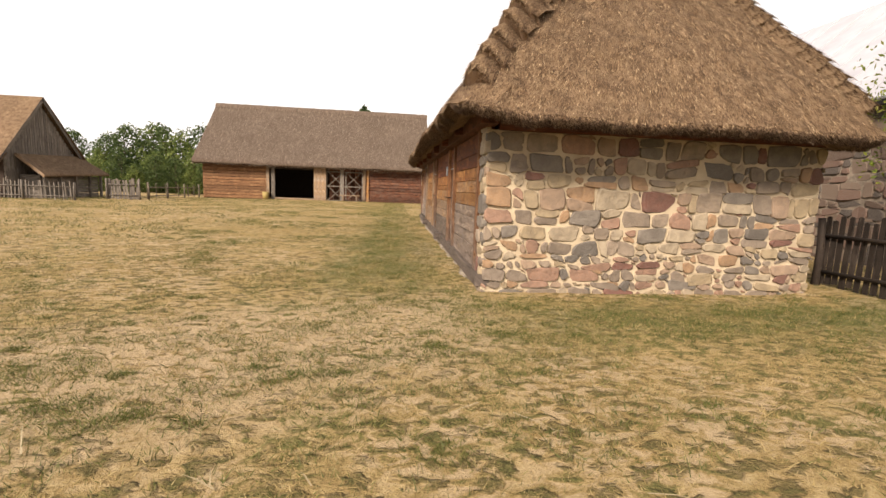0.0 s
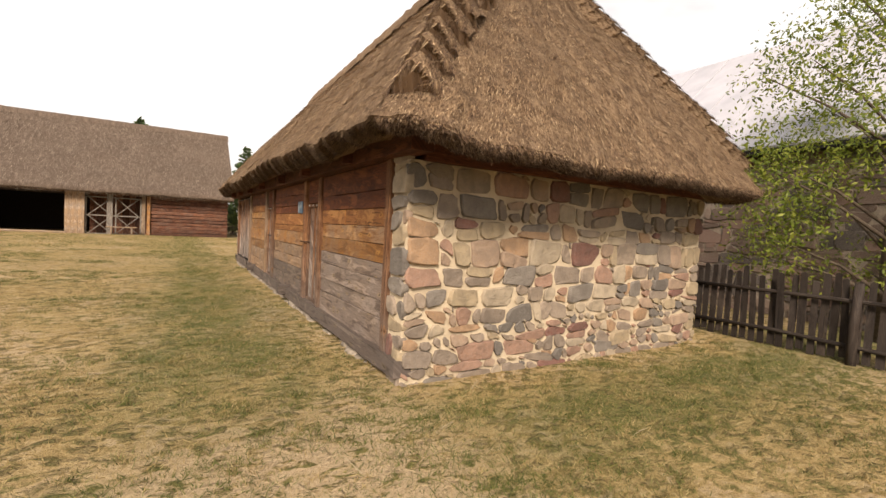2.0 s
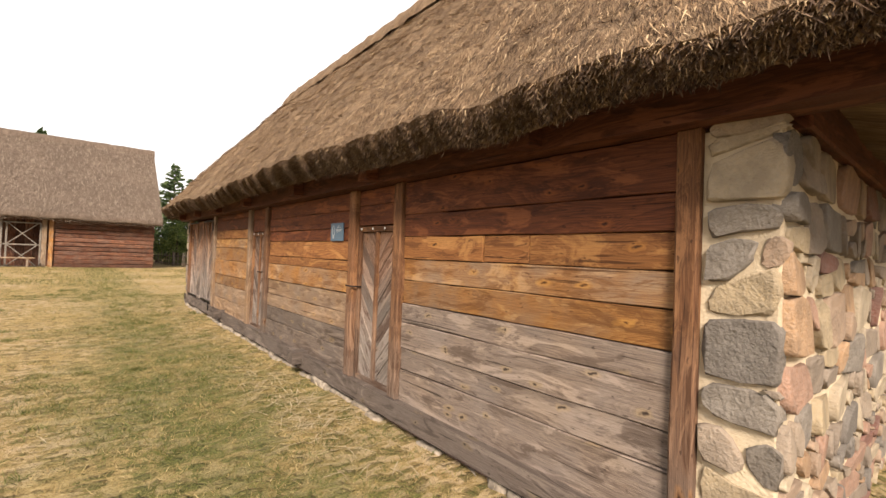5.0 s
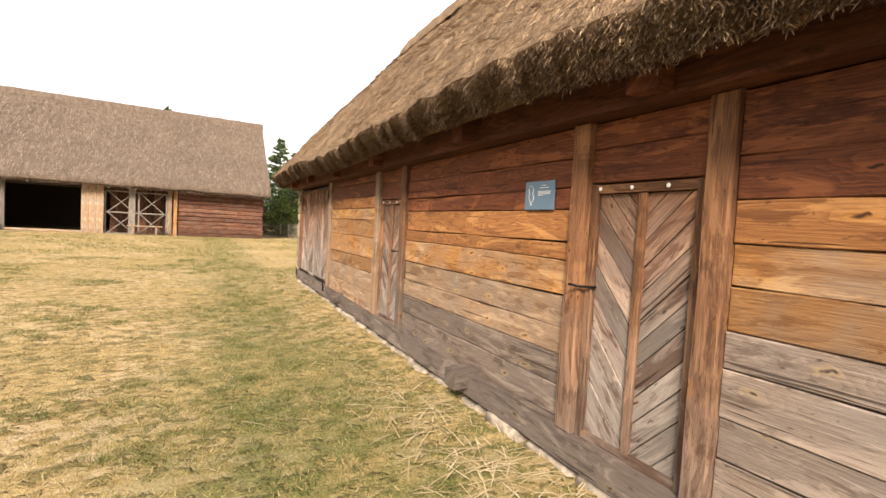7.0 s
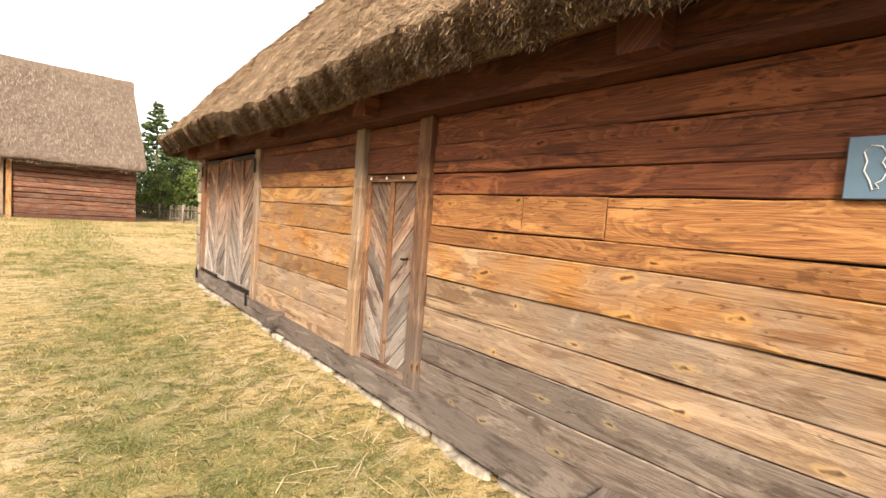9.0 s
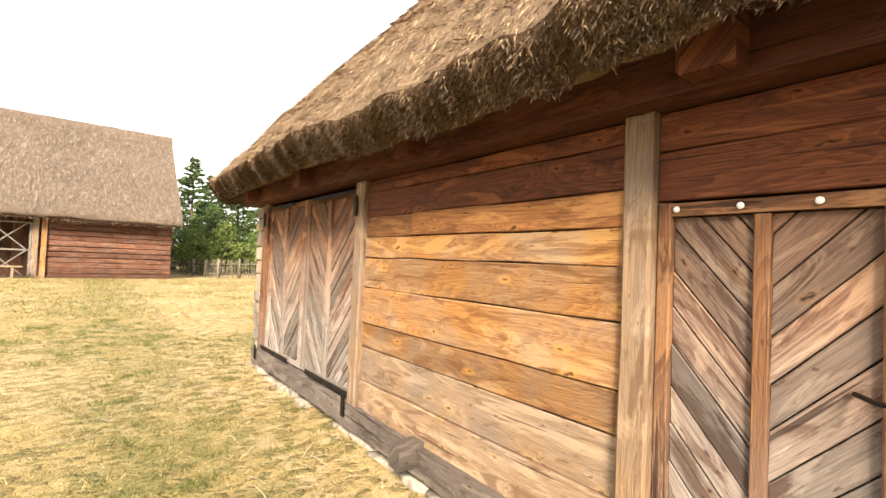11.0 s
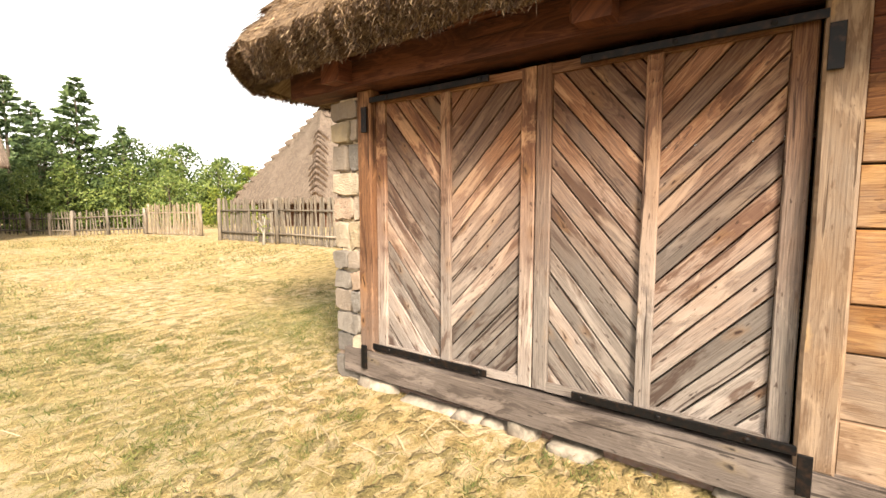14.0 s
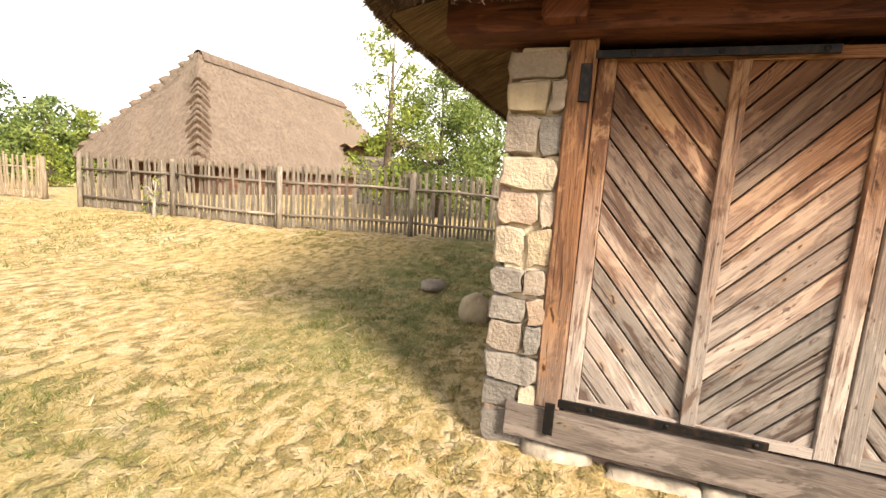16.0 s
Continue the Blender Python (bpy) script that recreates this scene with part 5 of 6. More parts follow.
# ---- big barn across the yard ----
def barn():
    rnd = random.Random(11)
    rng = np.random.default_rng(11)
    b = thing("barn", "large log barn with steep brown thatch and open cart doorway", "barn")
    x0, x1, yf, yb, zt = -15.4, 2.8, 39.0, 47.2, 3.05
    z0 = 0.22

    def logs(xa, xb, mat, y=yf, rows=11, name="log_wall", label=""):
        bm = fresh()
        slab(bm, rect(xa, xb, 0.05, zt), (0, y + 0.12, 0), (1, 0, 0), (0, 0, 1), (0, -1, 0), -0.12, 0.0)
        bmesh.ops.recalc_face_normals(bm, faces=bm.faces)
        wall = part(name, bm, M["dark_inside"], b, label)
        h = (zt - z0 - 0.1) / rows
        for i in range(rows):
            bm = fresh()
            k = h * rnd.uniform(0.88, 1.0)
            z = z0 + 0.08 + i * h
            slab(bm, long_board(xb - xa + rnd.uniform(-0.02, 0.05), z, z + k - 0.006, 0.03, 0.8, rnd.random() * 90), (xa, y + 0.1, 0), (1, 0, 0), (0, 0, 1), (0, -1, 0), 0, 0.1 + rnd.uniform(-0.02, 0.03), 0.022)
            bmesh.ops.recalc_face_normals(bm, faces=bm.faces)
            part("log", bm, M[mat], wall)
        return wall

    # same front plane; the left stretch takes the paler, painted-sunlit copy
    logs(x0, -10.4, "log_light", label="orange-brown log wall with sunlight put into its colour")
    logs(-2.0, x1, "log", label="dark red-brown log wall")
    # gable ends and back
    for x in (x0 + 0.1, x1 - 0.1):
        bm = fresh()
        slab(bm, [(yf + 0.1, 0.05), (yb, 0.05), (yb, zt), ((yf + yb) / 2, 8.1), (yf + 0.1, zt)], (x, 0, 0), (0, 1, 0), (0, 0, 1), (1, 0, 0), -0.1, 0.08)
        bmesh.ops.recalc_face_normals(bm, faces=bm.faces)
        part("gable_wall", bm, M["log"], b)
    bm = fresh()
    slab(bm, rect(x0, x1, 0.05, zt), (0, yb, 0), (1, 0, 0), (0, 0, 1), (0, -1, 0), 0, 0.1)
    bmesh.ops.recalc_face_normals(bm, faces=bm.faces)
    part("back_wall", bm, M["dark_inside"], b)
    # posts and door boards of the front
    for xa, xb, m, y in ((-10.4, -10.15, "pale_post", yf - 0.05), (-10.0, -9.7, "gable", yf - 0.03), (-6.55, -5.55, "pale_post", yf - 0.12), (-2.5, -2.28, "pale_post", yf - 0.05), (-2.2, -2.0, "plank_amber", yf - 0.05)):
        bm = fresh()
        w = xb - xa
        k = max(1, round(w / 0.32))
        for i in range(k):
            timber(bm, (xa + w * (i + 0.5) / k, y, z0), (xa + w * (i + 0.5) / k, y, zt), w / k - 0.01, 0.12, up=(1, 0, 0), bevel=0.02)
        part("door_post", bm, M[m], b, "pale hewn post")
    bm = fresh()
    timber(bm, (x0, yf, zt + 0.02), (x1, yf, zt + 0.02), 0.22, 0.22)
    part("wall_plate", bm, M["log"], b)
    bm = fresh()
    timber(bm, (-9.7, yf - 0.05, z0 + 0.18), (-6.5, yf - 0.05, z0 + 0.16), 0.12, 0.1)
    part("threshold", bm, M["pale_post"], b, "pale threshold beam")
    k = 9
    inner = part("inner_partition", as_mesh("inner_partition", beam_mesh((-5.6, yf + 1.66, zt - 0.2), (-2.1, yf + 1.66, zt - 0.2)), M["log"]), None, b, "red-brown board partition behind the lattice")
    for i in range(k):
        bm = fresh()
        x = -5.5 + 3.3 * (i + 0.5) / k
        timber(bm, (x, yf + 1.6, 0.1), (x, yf + 1.6, zt), 3.3 / k - 0.02, 0.05, up=(1, 0, 0), bevel=0.006)
        part("board", bm, M["log"], inner)
    # lattice gate
    g = part("lattice_gate", as_mesh("lattice_gate", lattice(-5.5, -2.55, yf, 0.35, 2.75), M["gable"]), None, b, "grey gate of crossed poles")
    bm = fresh()
    timber(bm, (-4.25, yf - 0.02, z0), (-4.25, yf - 0.02, zt), 0.32, 0.1, up=(1, 0, 0))
    part("gate_post", bm, M["gable"], g)
    # roof
    ry, rz, ex0, ex1, ey, ez = 43.1, 8.45, x0 - 0.5, x1 + 0.35, yf - 0.75, 3.32
    south = roof_slope((ex0, ey, ez), (ex1, ey, ez), (ex1 - 0.15, ry, rz), (ex0 + 0.3, ry, rz), 5.0, 0.3, 0.05, 0.35, sag=0.12)
    north = roof_slope((ex1, yb + 0.75, ez), (ex0, yb + 0.75, ez), (ex0 + 0.3, ry, rz), (ex1 - 0.15, ry, rz), 6.0, 0.3, 0.05, 0.6)
    roof = part("roof", join_slopes("barn_roof", (south, north), M["thatch_barn"]), None, b, "steep sun-bleached reed thatch")
    q = [straw_on(south[3], 14000, rng, (0.2, 0.5), 0.05), fringe((ex0, ey, ez), (ex1, ey, ez), 3500, rng, (0, -1, 0), 0.3, 0.3)]
    tagged(part("loose_reed", blades("loose_reed", *(np.concatenate([a[k] for a in q]) * (1.7 if k == 2 else 1.0) for k in range(3)), M["straw_grey"]), None, roof), "loose reeds on the thatch", "", "", "stuff")
    ridge_cap(roof, (ex0 + 0.25, ry, rz - 0.05), (ex1 - 0.1, ry, rz - 0.05), 0.8, 0.05, "thatch_barn", 8, 1.2, 0.3)
    return b


def beam_mesh(a, b, w=0.16, d=0.1):
    bm = fresh()
    timber(bm, a, b, w, d)
    return bm


def lattice(xa, xb, y, za, zb):
    bm = fresh()
    for x in (xa, (xa + xb) / 2 - 0.1, (xa + xb) / 2 + 0.1, xb):
        timber(bm, (x, y, za), (x, y, zb), 0.08, 0.06, up=(1, 0, 0))
    for z in (za, (za + zb) / 2, zb):
        timber(bm, (xa, y - 0.02, z), (xb, y - 0.02, z), 0.08, 0.05)
    half = (xb - xa) / 2
    for k in range(2):
        a = xa + half * k
        for z in (za, (za + zb) / 2):
            h = (zb - za) / 2
            timber(bm, (a + 0.1, y - 0.04, z), (a + half - 0.1, y - 0.04, z + h), 0.055, 0.03)
            timber(bm, (a + 0.1, y - 0.06, z + h), (a + half - 0.1, y - 0.06, z), 0.055, 0.03)
    return bm


barn()


def bench():
    s = thing("bench", "simple pale plank bench on two legs by the barn gate", "bench")
    z = ground_z(-3.6, 38.3)
    bm = fresh()
    timber(bm, (-4.4, 38.4, z + 0.5), (-2.7, 38.4, z + 0.5), 0.06, 0.3, up=(0, 0, 1))
    part("seat", bm, M["pale_post"], s)
    for x in (-4.1, -3.0):
        bm = fresh()
        timber(bm, (x, 38.4, z - 0.02), (x, 38.4, z + 0.47), 0.09, 0.24, up=(1, 0, 0))
        part("leg", bm, M["pale_post"], s)
    t = thing("bucket", "faded yellow bucket standing beside the barn doorway", "bucket")
    bm = bmesh.new()
    bz = ground_z(-10.3, 38.5)
    pole(bm, [(-10.35, 38.5, bz), (-10.35, 38.5, bz + 0.6)], [0.2, 0.26], 14)
    part("body", bm, M["yellow_tin"], t)


bench()


# ---- farmhouse at the far corner of the yard ----
def farmhouse():
    rnd = random.Random(21)
    h = thing("farmhouse", "old farmhouse with grey board gable and thatch above a lean-to", "house")
    gx, ya, yp, yb = -21.0, 27.3, 30.1, 33.0          # the gable faces the yard; eave, peak, eave
    ze, rz, far = 2.8, 6.05, -34.0
    bm = fresh()
    slab(bm, [(ya, 0), (yb, 0), (yb, ze), (yp, rz - 0.15), (ya, ze)], (gx - 0.2, 0, 0), (0, 1, 0), (0, 0, 1), (1, 0, 0), -0.1, 0.12)
    bmesh.ops.recalc_face_normals(bm, faces=bm.faces)
    gable = part("gable", bm, M["dark_inside"], h, "gable of grey weathered upright boards")
    y = ya + 0.05
    while y < yb - 0.1:
        w = rnd.uniform(0.15, 0.26)
        top = rz - 0.2 - abs(y + w / 2 - yp) * (rz - ze) / (yb - yp)
        bm = fresh()
        timber(bm, (gx - 0.04, y + w / 2, 0.1), (gx - 0.04, y + w / 2, top), w - 0.018, 0.05, up=(0, 1, 0), bevel=0.006)
        part("board", bm, M["gable"], gable)
        y += w
    for i in range(10):
        bm = fresh()
        timber(bm, (far, ya + 0.1, 0.2 + i * 0.27), (gx, ya + 0.1, 0.2 + i * 0.27), 0.25, 0.14, wob=0.02, bevel=0.03)
        part("log", bm, M["gable"], h)
    sl = [roof_slope((far, ya - 0.7, ze - 0.35), (gx + 0.35, ya - 0.7, ze - 0.35), (gx + 0.25, yp, rz + 0.1), (far, yp, rz + 0.1), 7.0, 0.28, 0.05, 0.4),
          roof_slope((gx + 0.35, yb + 0.6, ze - 0.3), (far, yb + 0.6, ze - 0.3), (far, yp, rz + 0.1), (gx + 0.25, yp, rz + 0.1), 8.0, 0.28, 0.05, 0.5)]
    roof = part("roof", join_slopes("roof", sl, M["thatch"]), None, h, "brown reed thatch")
    for s, yy in ((-1, ya - 0.5), (1, yb + 0.5)):
        bm = fresh()
        timber(bm, (gx + 0.2, yy, ze - 0.45), (gx + 0.2, yp, rz - 0.08), 0.2, 0.06)
        part("verge_board", bm, M["gable"], h, "grey verge board")
    # lean-to against the gable
    lean = roof_slope((gx + 1.5, 27.9, 1.6), (gx + 1.6, 33.6, 1.8), (gx + 0.05, 33.2, 2.85), (gx + 0.05, 28.1, 2.7), 9.0, 0.14, 0.03, 0.3)
    part("lean_to_roof", join_slopes("lean_to_roof", (lean,), M["thatch"]), None, h, "low thatched lean-to roof")
    bm = fresh()
    timber(bm, (gx + 1.58, 27.82, 1.5), (gx + 0.02, 28.0, 2.68), 0.16, 0.05)
    part("verge_board", bm, M["pale_post"], h, "pale verge board")
    for y in (28.2, 29.5, 30.8, 32.1, 33.2):
        bm = fresh()
        timber(bm, (gx + 1.3, y, 0.0), (gx + 1.3, y, 1.7), 0.13, 0.13, up=(1, 0, 0))
        part("porch_post", bm, M["gable"], h)
    for i in range(7):
        bm = fresh()
        timber(bm, (gx + 1.1, 28.1, 0.2 + i * 0.21), (gx + 1.1, 33.2, 0.2 + i * 0.21), 0.19, 0.06, wob=0.02)
        part("wall_board", bm, M["gable"], h)
        bm = fresh()
        timber(bm, (gx + 0.05, 28.2, 0.2 + i * 0.21), (gx + 1.1, 28.2, 0.2 + i * 0.21), 0.19, 0.06, wob=0.01)
        part("wall_board", bm, M["gable"], h)


farmhouse()
fence("picket_fence", [(-30, 26.6), (-17.3, 26.9)], 0.95, 0.12, 0.07, "gable", "low grey picket fence before the farmhouse", frnd, rail_side=-1)
fence("board_fence", [(-17.6, 30.2), (-15.9, 30.6)], 1.2, 0.015, 0.16, "gable", "grey close-boarded fence beside the farmhouse", frnd, rail_side=-1)
fence("rail_fence", [(-15.9, 31.5), (-15.6, 38.5)], 1.0, 1.1, 0.07, "fence_grey", "grey rail fence joining farmhouse and barn", frnd, rail_side=-1)


# ---- stone barn to the east ----
def stone_barn():
    rnd = random.Random(31)
    b = thing("stone_barn", "dark field-stone barn with pale zinc sheet roof", "barn")
    x, ya, yb, zt = 10.2, -6.0, 15.0, 3.75
    bm = fresh()
    slab(bm, rect(ya, yb, 0, zt), (x + 0.5, 0, 0), (0, 1, 0), (0, 0, 1), (-1, 0, 0), 0, 0.5)
    bmesh.ops.recalc_face_normals(bm, faces=bm.faces)
    wall = part("stone_wall", bm, M["mortar_dark"], b, "wall of dark reddish field stones")
    stones(rubble(9.6, 3.5, rnd, 0.3, 0.42), (x + 0.02, 12.2, 0.2), (0, -1, 0), (0, 0, 1), (-1, 0, 0), wall, M["stone_dark"], rnd, 0.05)
    for y in (ya, yb):
        bm = fresh()
        slab(bm, [(x + 0.4, 0), (x + 7.4, 0), (x + 7.4, zt), (x + 3.9, zt + 3.4), (x + 0.4, zt)], (0, y, 0), (1, 0, 0), (0, 0, 1), (0, 1, 0), -0.2, 0.2)
        bmesh.ops.recalc_face_normals(bm, faces=bm.faces)
        part("gable_wall", bm, M["stone_dark"], b)
    bm = fresh()
    timber(bm, (x - 0.15, ya - 0.2, zt - 0.02), (x - 0.15, yb + 0.2, zt - 0.02), 0.16, 0.28)
    part("eave_board", bm, M["tar"], b, "black tarred eave board")
    # sheets of the roof with standing seams
    e, r = Vector((x - 0.32, 0, zt + 0.05)), Vector((x + 3.9, 0, zt + 3.75))
    u = (r - e).normalized()
    nrm = Vector((-u.z, 0, u.x))
    length = (r - e).length
    bm = fresh()
    slab(bm, rect(0, length, ya - 0.3, yb + 0.3), e, u, (0, 1, 0), nrm, -0.06, -0.01)
    slab(bm, rect(0, length, ya - 0.3, yb + 0.3), (2 * r.x - e.x, 0, e.z), (-u.x, 0, u.z), (0, 1, 0), (u.z, 0, u.x), -0.06, -0.01)
    bmesh.ops.recalc_face_normals(bm, faces=bm.faces)
    roof = part("roof", bm, M["zinc"], b, "pale grey zinc sheet roof with seams")
    y = ya - 0.3
    while y < yb:
        for j in range(3):
            bm = fresh()
            l0, l1 = length * j / 3, length * (j + 1) / 3
            slab(bm, rect(l0 + 0.01, l1 + 0.02, 0.012, 0.93), e + Vector((0, y, 0)), u, (0, 1, 0), nrm, -0.006 + 0.004 * (2 - j), 0.004 + 0.004 * (2 - j), 0.002)
            bmesh.ops.recalc_face_normals(bm, faces=bm.faces)
            part("sheet", bm, M["zinc"], roof)
        bm = fresh()
        slab(bm, rect(0, length, -0.012, 0.012), e + Vector((0, y, 0)), u, (0, 1, 0), nrm, 0, 0.035, 0.003)
        bmesh.ops.recalc_face_normals(bm, faces=bm.faces)
        part("seam", bm, M["zinc"], roof)
        y += 0.95
    return b


M["mortar_dark"] = plain("grey weathered mortar", (0.34, 0.28, 0.22), 0.95, 0.3)
stone_barn()


# ---- hipped hut beyond the north-east fence ----
def hut():
    rnd = random.Random(41)
    rng = np.random.default_rng(41)
    h = thing("thatched_house", "low house under a tall sun-bleached hipped thatch", "house")
    A, B = Vector((16.0, 36.5, 7.1)), Vector((28.2, 36.4, 7.1))      # ridge ends
    d = (B - A).normalized()
    s = Vector((d.y, -d.x, 0))                                        # towards the yard
    if s.y > 0:
        s = -s
    ez, run, hip = 2.0, 3.6, 3.4
    c = [A - d * hip + s * run, B + d * hip + s * run, B + d * hip - s * run, A - d * hip - s * run]
    c = [Vector((p.x, p.y, ez)) for p in c]
    slopes = [roof_slope(c[0], c[1], B, A, 11.0, 0.25, 0.05, 0.35), roof_slope(c[3], c[0], A, A, 12.0, 0.25, 0.05, 0.35), roof_slope(c[1], c[2], B, B, 13.0, 0.25, 0.05, 0.5), roof_slope(c[2], c[3], A, B, 14.0, 0.25, 0.05, 0.6)]
    roof = part("roof", join_slopes("roof", slopes, M["thatch_far"]), None, h, "sun-bleached hipped reed thatch")
    q = [straw_on(slopes[0][3], 5000, rng, (0.2, 0.5), 0.05), straw_on(slopes[1][3], 3000, rng, (0.2, 0.5), 0.05)]
    tagged(part("loose_reed", blades("loose_reed", *(np.concatenate([a[k] for a in q]) * (1.7 if k == 2 else 1.0) for k in range(3)), M["straw_grey"]), None, roof), "loose reeds on the thatch", "", "", "stuff")
    hip_bundles(roof, c[0], c[0].lerp(A, 0.72), 12, tuple(s * 0.5 - d * 0.6 + Vector((0, 0, 0.8))), rnd, 0.95, "thatch_barn", lift=0.12, thick=0.24)
    hip_bundles(roof, c[1], B, 12, tuple(s * 0.5 + d * 0.6 + Vector((0, 0, 0.8))), rnd, 0.6, "thatch_far")
    hip_bundles(roof, c[3], A, 12, tuple(-s * 0.5 - d * 0.6 + Vector((0, 0, 0.8))), rnd, 0.6, "thatch_far")
    ridge_cap(roof, A - d * 0.1, B + d * 0.1, 0.8, 0.04, "thatch_barn", 5, 1.2, 0.25)
    # eyebrow opening low in the slope: a slab coloured dark as inside shade
    bm = fresh()
    e = c[0].lerp(c[1], 0.66).lerp(A.lerp(B, 0.8), 0.22)
    slab(bm, [(-0.9, 0), (0.9, 0), (0.6, 0.42), (0, 0.55), (-0.6, 0.42)], e + s * 0.12, d, (0, 0, 1), s, -0.5, 0.1)
    bmesh.ops.recalc_face_normals(bm, faces=bm.faces)
    brow = part("dormer", bm, M["dark_inside"], h, "dark eyebrow opening under a thatch lip")
    ridge_cap(brow, e + s * 0.2 - d * 1.2 + Vector((0, 0, 0.5)), e + s * 0.2 + d * 1.2 + Vector((0, 0, 0.5)), 0.8, 0.12, "thatch", 14, 0.4, 0.2)
    inner = [p.lerp(sum(c, Vector()) / 4, 0.14) for p in c]
    for a, b in zip(inner, inner[1:] + inner[:1]):
        bm = fresh()
        u = (b - a).normalized()
        slab(bm, rect(0, (b - a).length, 0.2, 2.3), (a.x, a.y, 0), u, (0, 0, 1), (u.y, -u.x, 0), -0.15, 0.15)
        bmesh.ops.recalc_face_normals(bm, faces=bm.faces)
        part("wall", bm, M["log"], h, "dark timber wall")


hut()


# ---- trees ----
def leaf_cloud(centres, radii, per, size, rng, mat, name="crown", flat=0.6):
    """Many small leaves in uneven clumps."""
    vs = []
    for (cx, cy, cz), r in zip(centres, radii):
        k = max(6, int(per * r * r))
        d = rng.normal(0, 1, (k, 3))
        d /= np.linalg.norm(d, axis=1)[:, None]
        p = np.array((cx, cy, cz)) + d * (r * rng.random((k, 1)) ** 0.45) * np.array((1, 1, flat + 0.2))
        a = rng.normal(0, 1, (k, 3))
        a /= np.linalg.norm(a, axis=1)[:, None]
        b = np.cross(a, rng.normal(0, 1, (k, 3)))
        b /= np.linalg.norm(b, axis=1)[:, None]
        s = size * rng.uniform(0.6, 1.3, (k, 1))
        vs.append(np.stack([p - a * s, p + b * s * 0.42, p + a * s, p - b * s * 0.42], 1).reshape(-1, 3))
    v = np.concatenate(vs)
    return flat_mesh(name, v, np.arange(len(v)).reshape(-1, 4), mat)


def broadleaf(height, spread, seed, mat, bark="bark", per=110, size=0.16, clumps=46, bare=0.18):
    rnd, rng = random.Random(seed), np.random.default_rng(seed)
    t = thing("tree", "", "tree")
    bm = fresh()
    lean = rnd.uniform(-0.05, 0.05) * height
    top = (lean, rnd.uniform(-0.04, 0.04) * height, height * 0.86)
    pole(bm, [(0, 0, -0.2), (lean * 0.3, 0, height * 0.3), (lean * 0.6, top[1] * 0.6, height * 0.6), top], [height * 0.022 + 0.03, height * 0.017 + 0.02, height * 0.01 + 0.01, 0.012], 8)
    part("trunk", bm, M[bark], t)
    centres, radii = [], []
    for i in range(clumps):
        f = bare + (1 - bare) * (i + 0.5) / clumps
        ang = i * 2.4 + rnd.uniform(-0.5, 0.5)
        prof = math.sin(math.pi * min(1, 0.16 + 0.84 * (f - bare) / (1 - bare)) ** 0.8) ** 0.7
        r = spread * prof * rnd.uniform(0.35, 1.05)
        centres.append((lean * f + r * math.cos(ang), r * math.sin(ang), height * f * rnd.uniform(0.95, 1.05)))
        radii.append(spread * rnd.uniform(0.2, 0.42) * (0.5 + 0.5 * prof))
        if i % 3 == 0:
            limb = fresh()
            z0 = height * max(0.12, f - 0.18)
            c = centres[-1]
            pole(limb, [(lean * 0.6 * z0 / height, 0, z0), (c[0] * 0.5, c[1] * 0.5, (z0 + c[2]) / 2 + 0.1), c], [0.018 + 0.006 * height * (1 - f), 0.02, 0.008], 6)
            part("limb", limb, M[bark], t)
    part("crown", leaf_cloud(centres, radii, per, size, rng, M[mat]), None, t)
    return t


def spruce(height, spread, seed):
    rnd, rng = random.Random(seed), np.random.default_rng(seed)
    t = thing("spruce_tree", "", "tree")
    bm = fresh()
    pole(bm, [(0, 0, -0.2), (0, 0, height * 0.5), (0, 0, height)], [height * 0.018, height * 0.01, 0.01], 8)
    part("trunk", bm, M["bark"], t)
    roots, tips, wide = [], [], []
    z = height * 0.08
    while z < height * 0.98:
        f = z / height
        reach = spread * (1 - f) ** 0.95 * rnd.uniform(0.7, 1.12) + 0.1
        for k in range(6):
            a = rnd.uniform(0, 6.28)
            d = np.array((math.cos(a), math.sin(a), rnd.uniform(-0.25, 0.2) + 0.35 * f))
            m = int(34 * reach) + 8
            s = rng.random((m, 1)) ** 0.7
            p = np.array((0, 0, z)) + d * reach * s + np.array((0, 0, -0.12)) * reach * s * s
            e = d * 0.55 + rng.normal(0, 0.42, (m, 3)) * np.array((1, 1, 0.45)) + np.array((0, 0, -0.12))
            ln = rng.uniform(0.16, 0.36, (m, 1))
            roots.append(p), tips.append(p + e * ln)
            wide.append(np.cross(e, rng.normal(0, 1, (m, 3))) * 0.09)
        z += height * 0.034
    part("crown", blades("crown", *(np.concatenate(q) for q in (roots, tips, wide)), M["needle"]), None, t)
    return t


def set_tree(t, x, y, label, group="", turn=0.0, size=1.0):
    t.matrix_basis = pose(x, y, ground_z(x, y) - 0.05, 0, 0, turn) @ Matrix.Scale(size, 4)
    return tagged(t, label, "tree", group)


trnd = random.Random(51)
dark = set_tree(broadleaf(6.4, 2.7, 1, "leaf_dark", clumps=70, per=90, bare=0.05), 8.2, 51, "dark green broadleaf tree in the wood edge", "wood edge")
mid = set_tree(broadleaf(5.2, 2.4, 2, "leaf_mid", clumps=64, per=90, bare=0.04), 13.5, 50, "mid-green broadleaf tree in the wood edge", "wood edge")
light = set_tree(broadleaf(4.6, 2.0, 3, "leaf_light", clumps=56, per=90, bare=0.04), 19.8, 50.5, "yellow-green young tree in the wood edge", "wood edge")
sp = set_tree(spruce(9.6, 3.3, 4), 9.0, 51.5, "tall dark spruce above the wood edge", "wood edge")


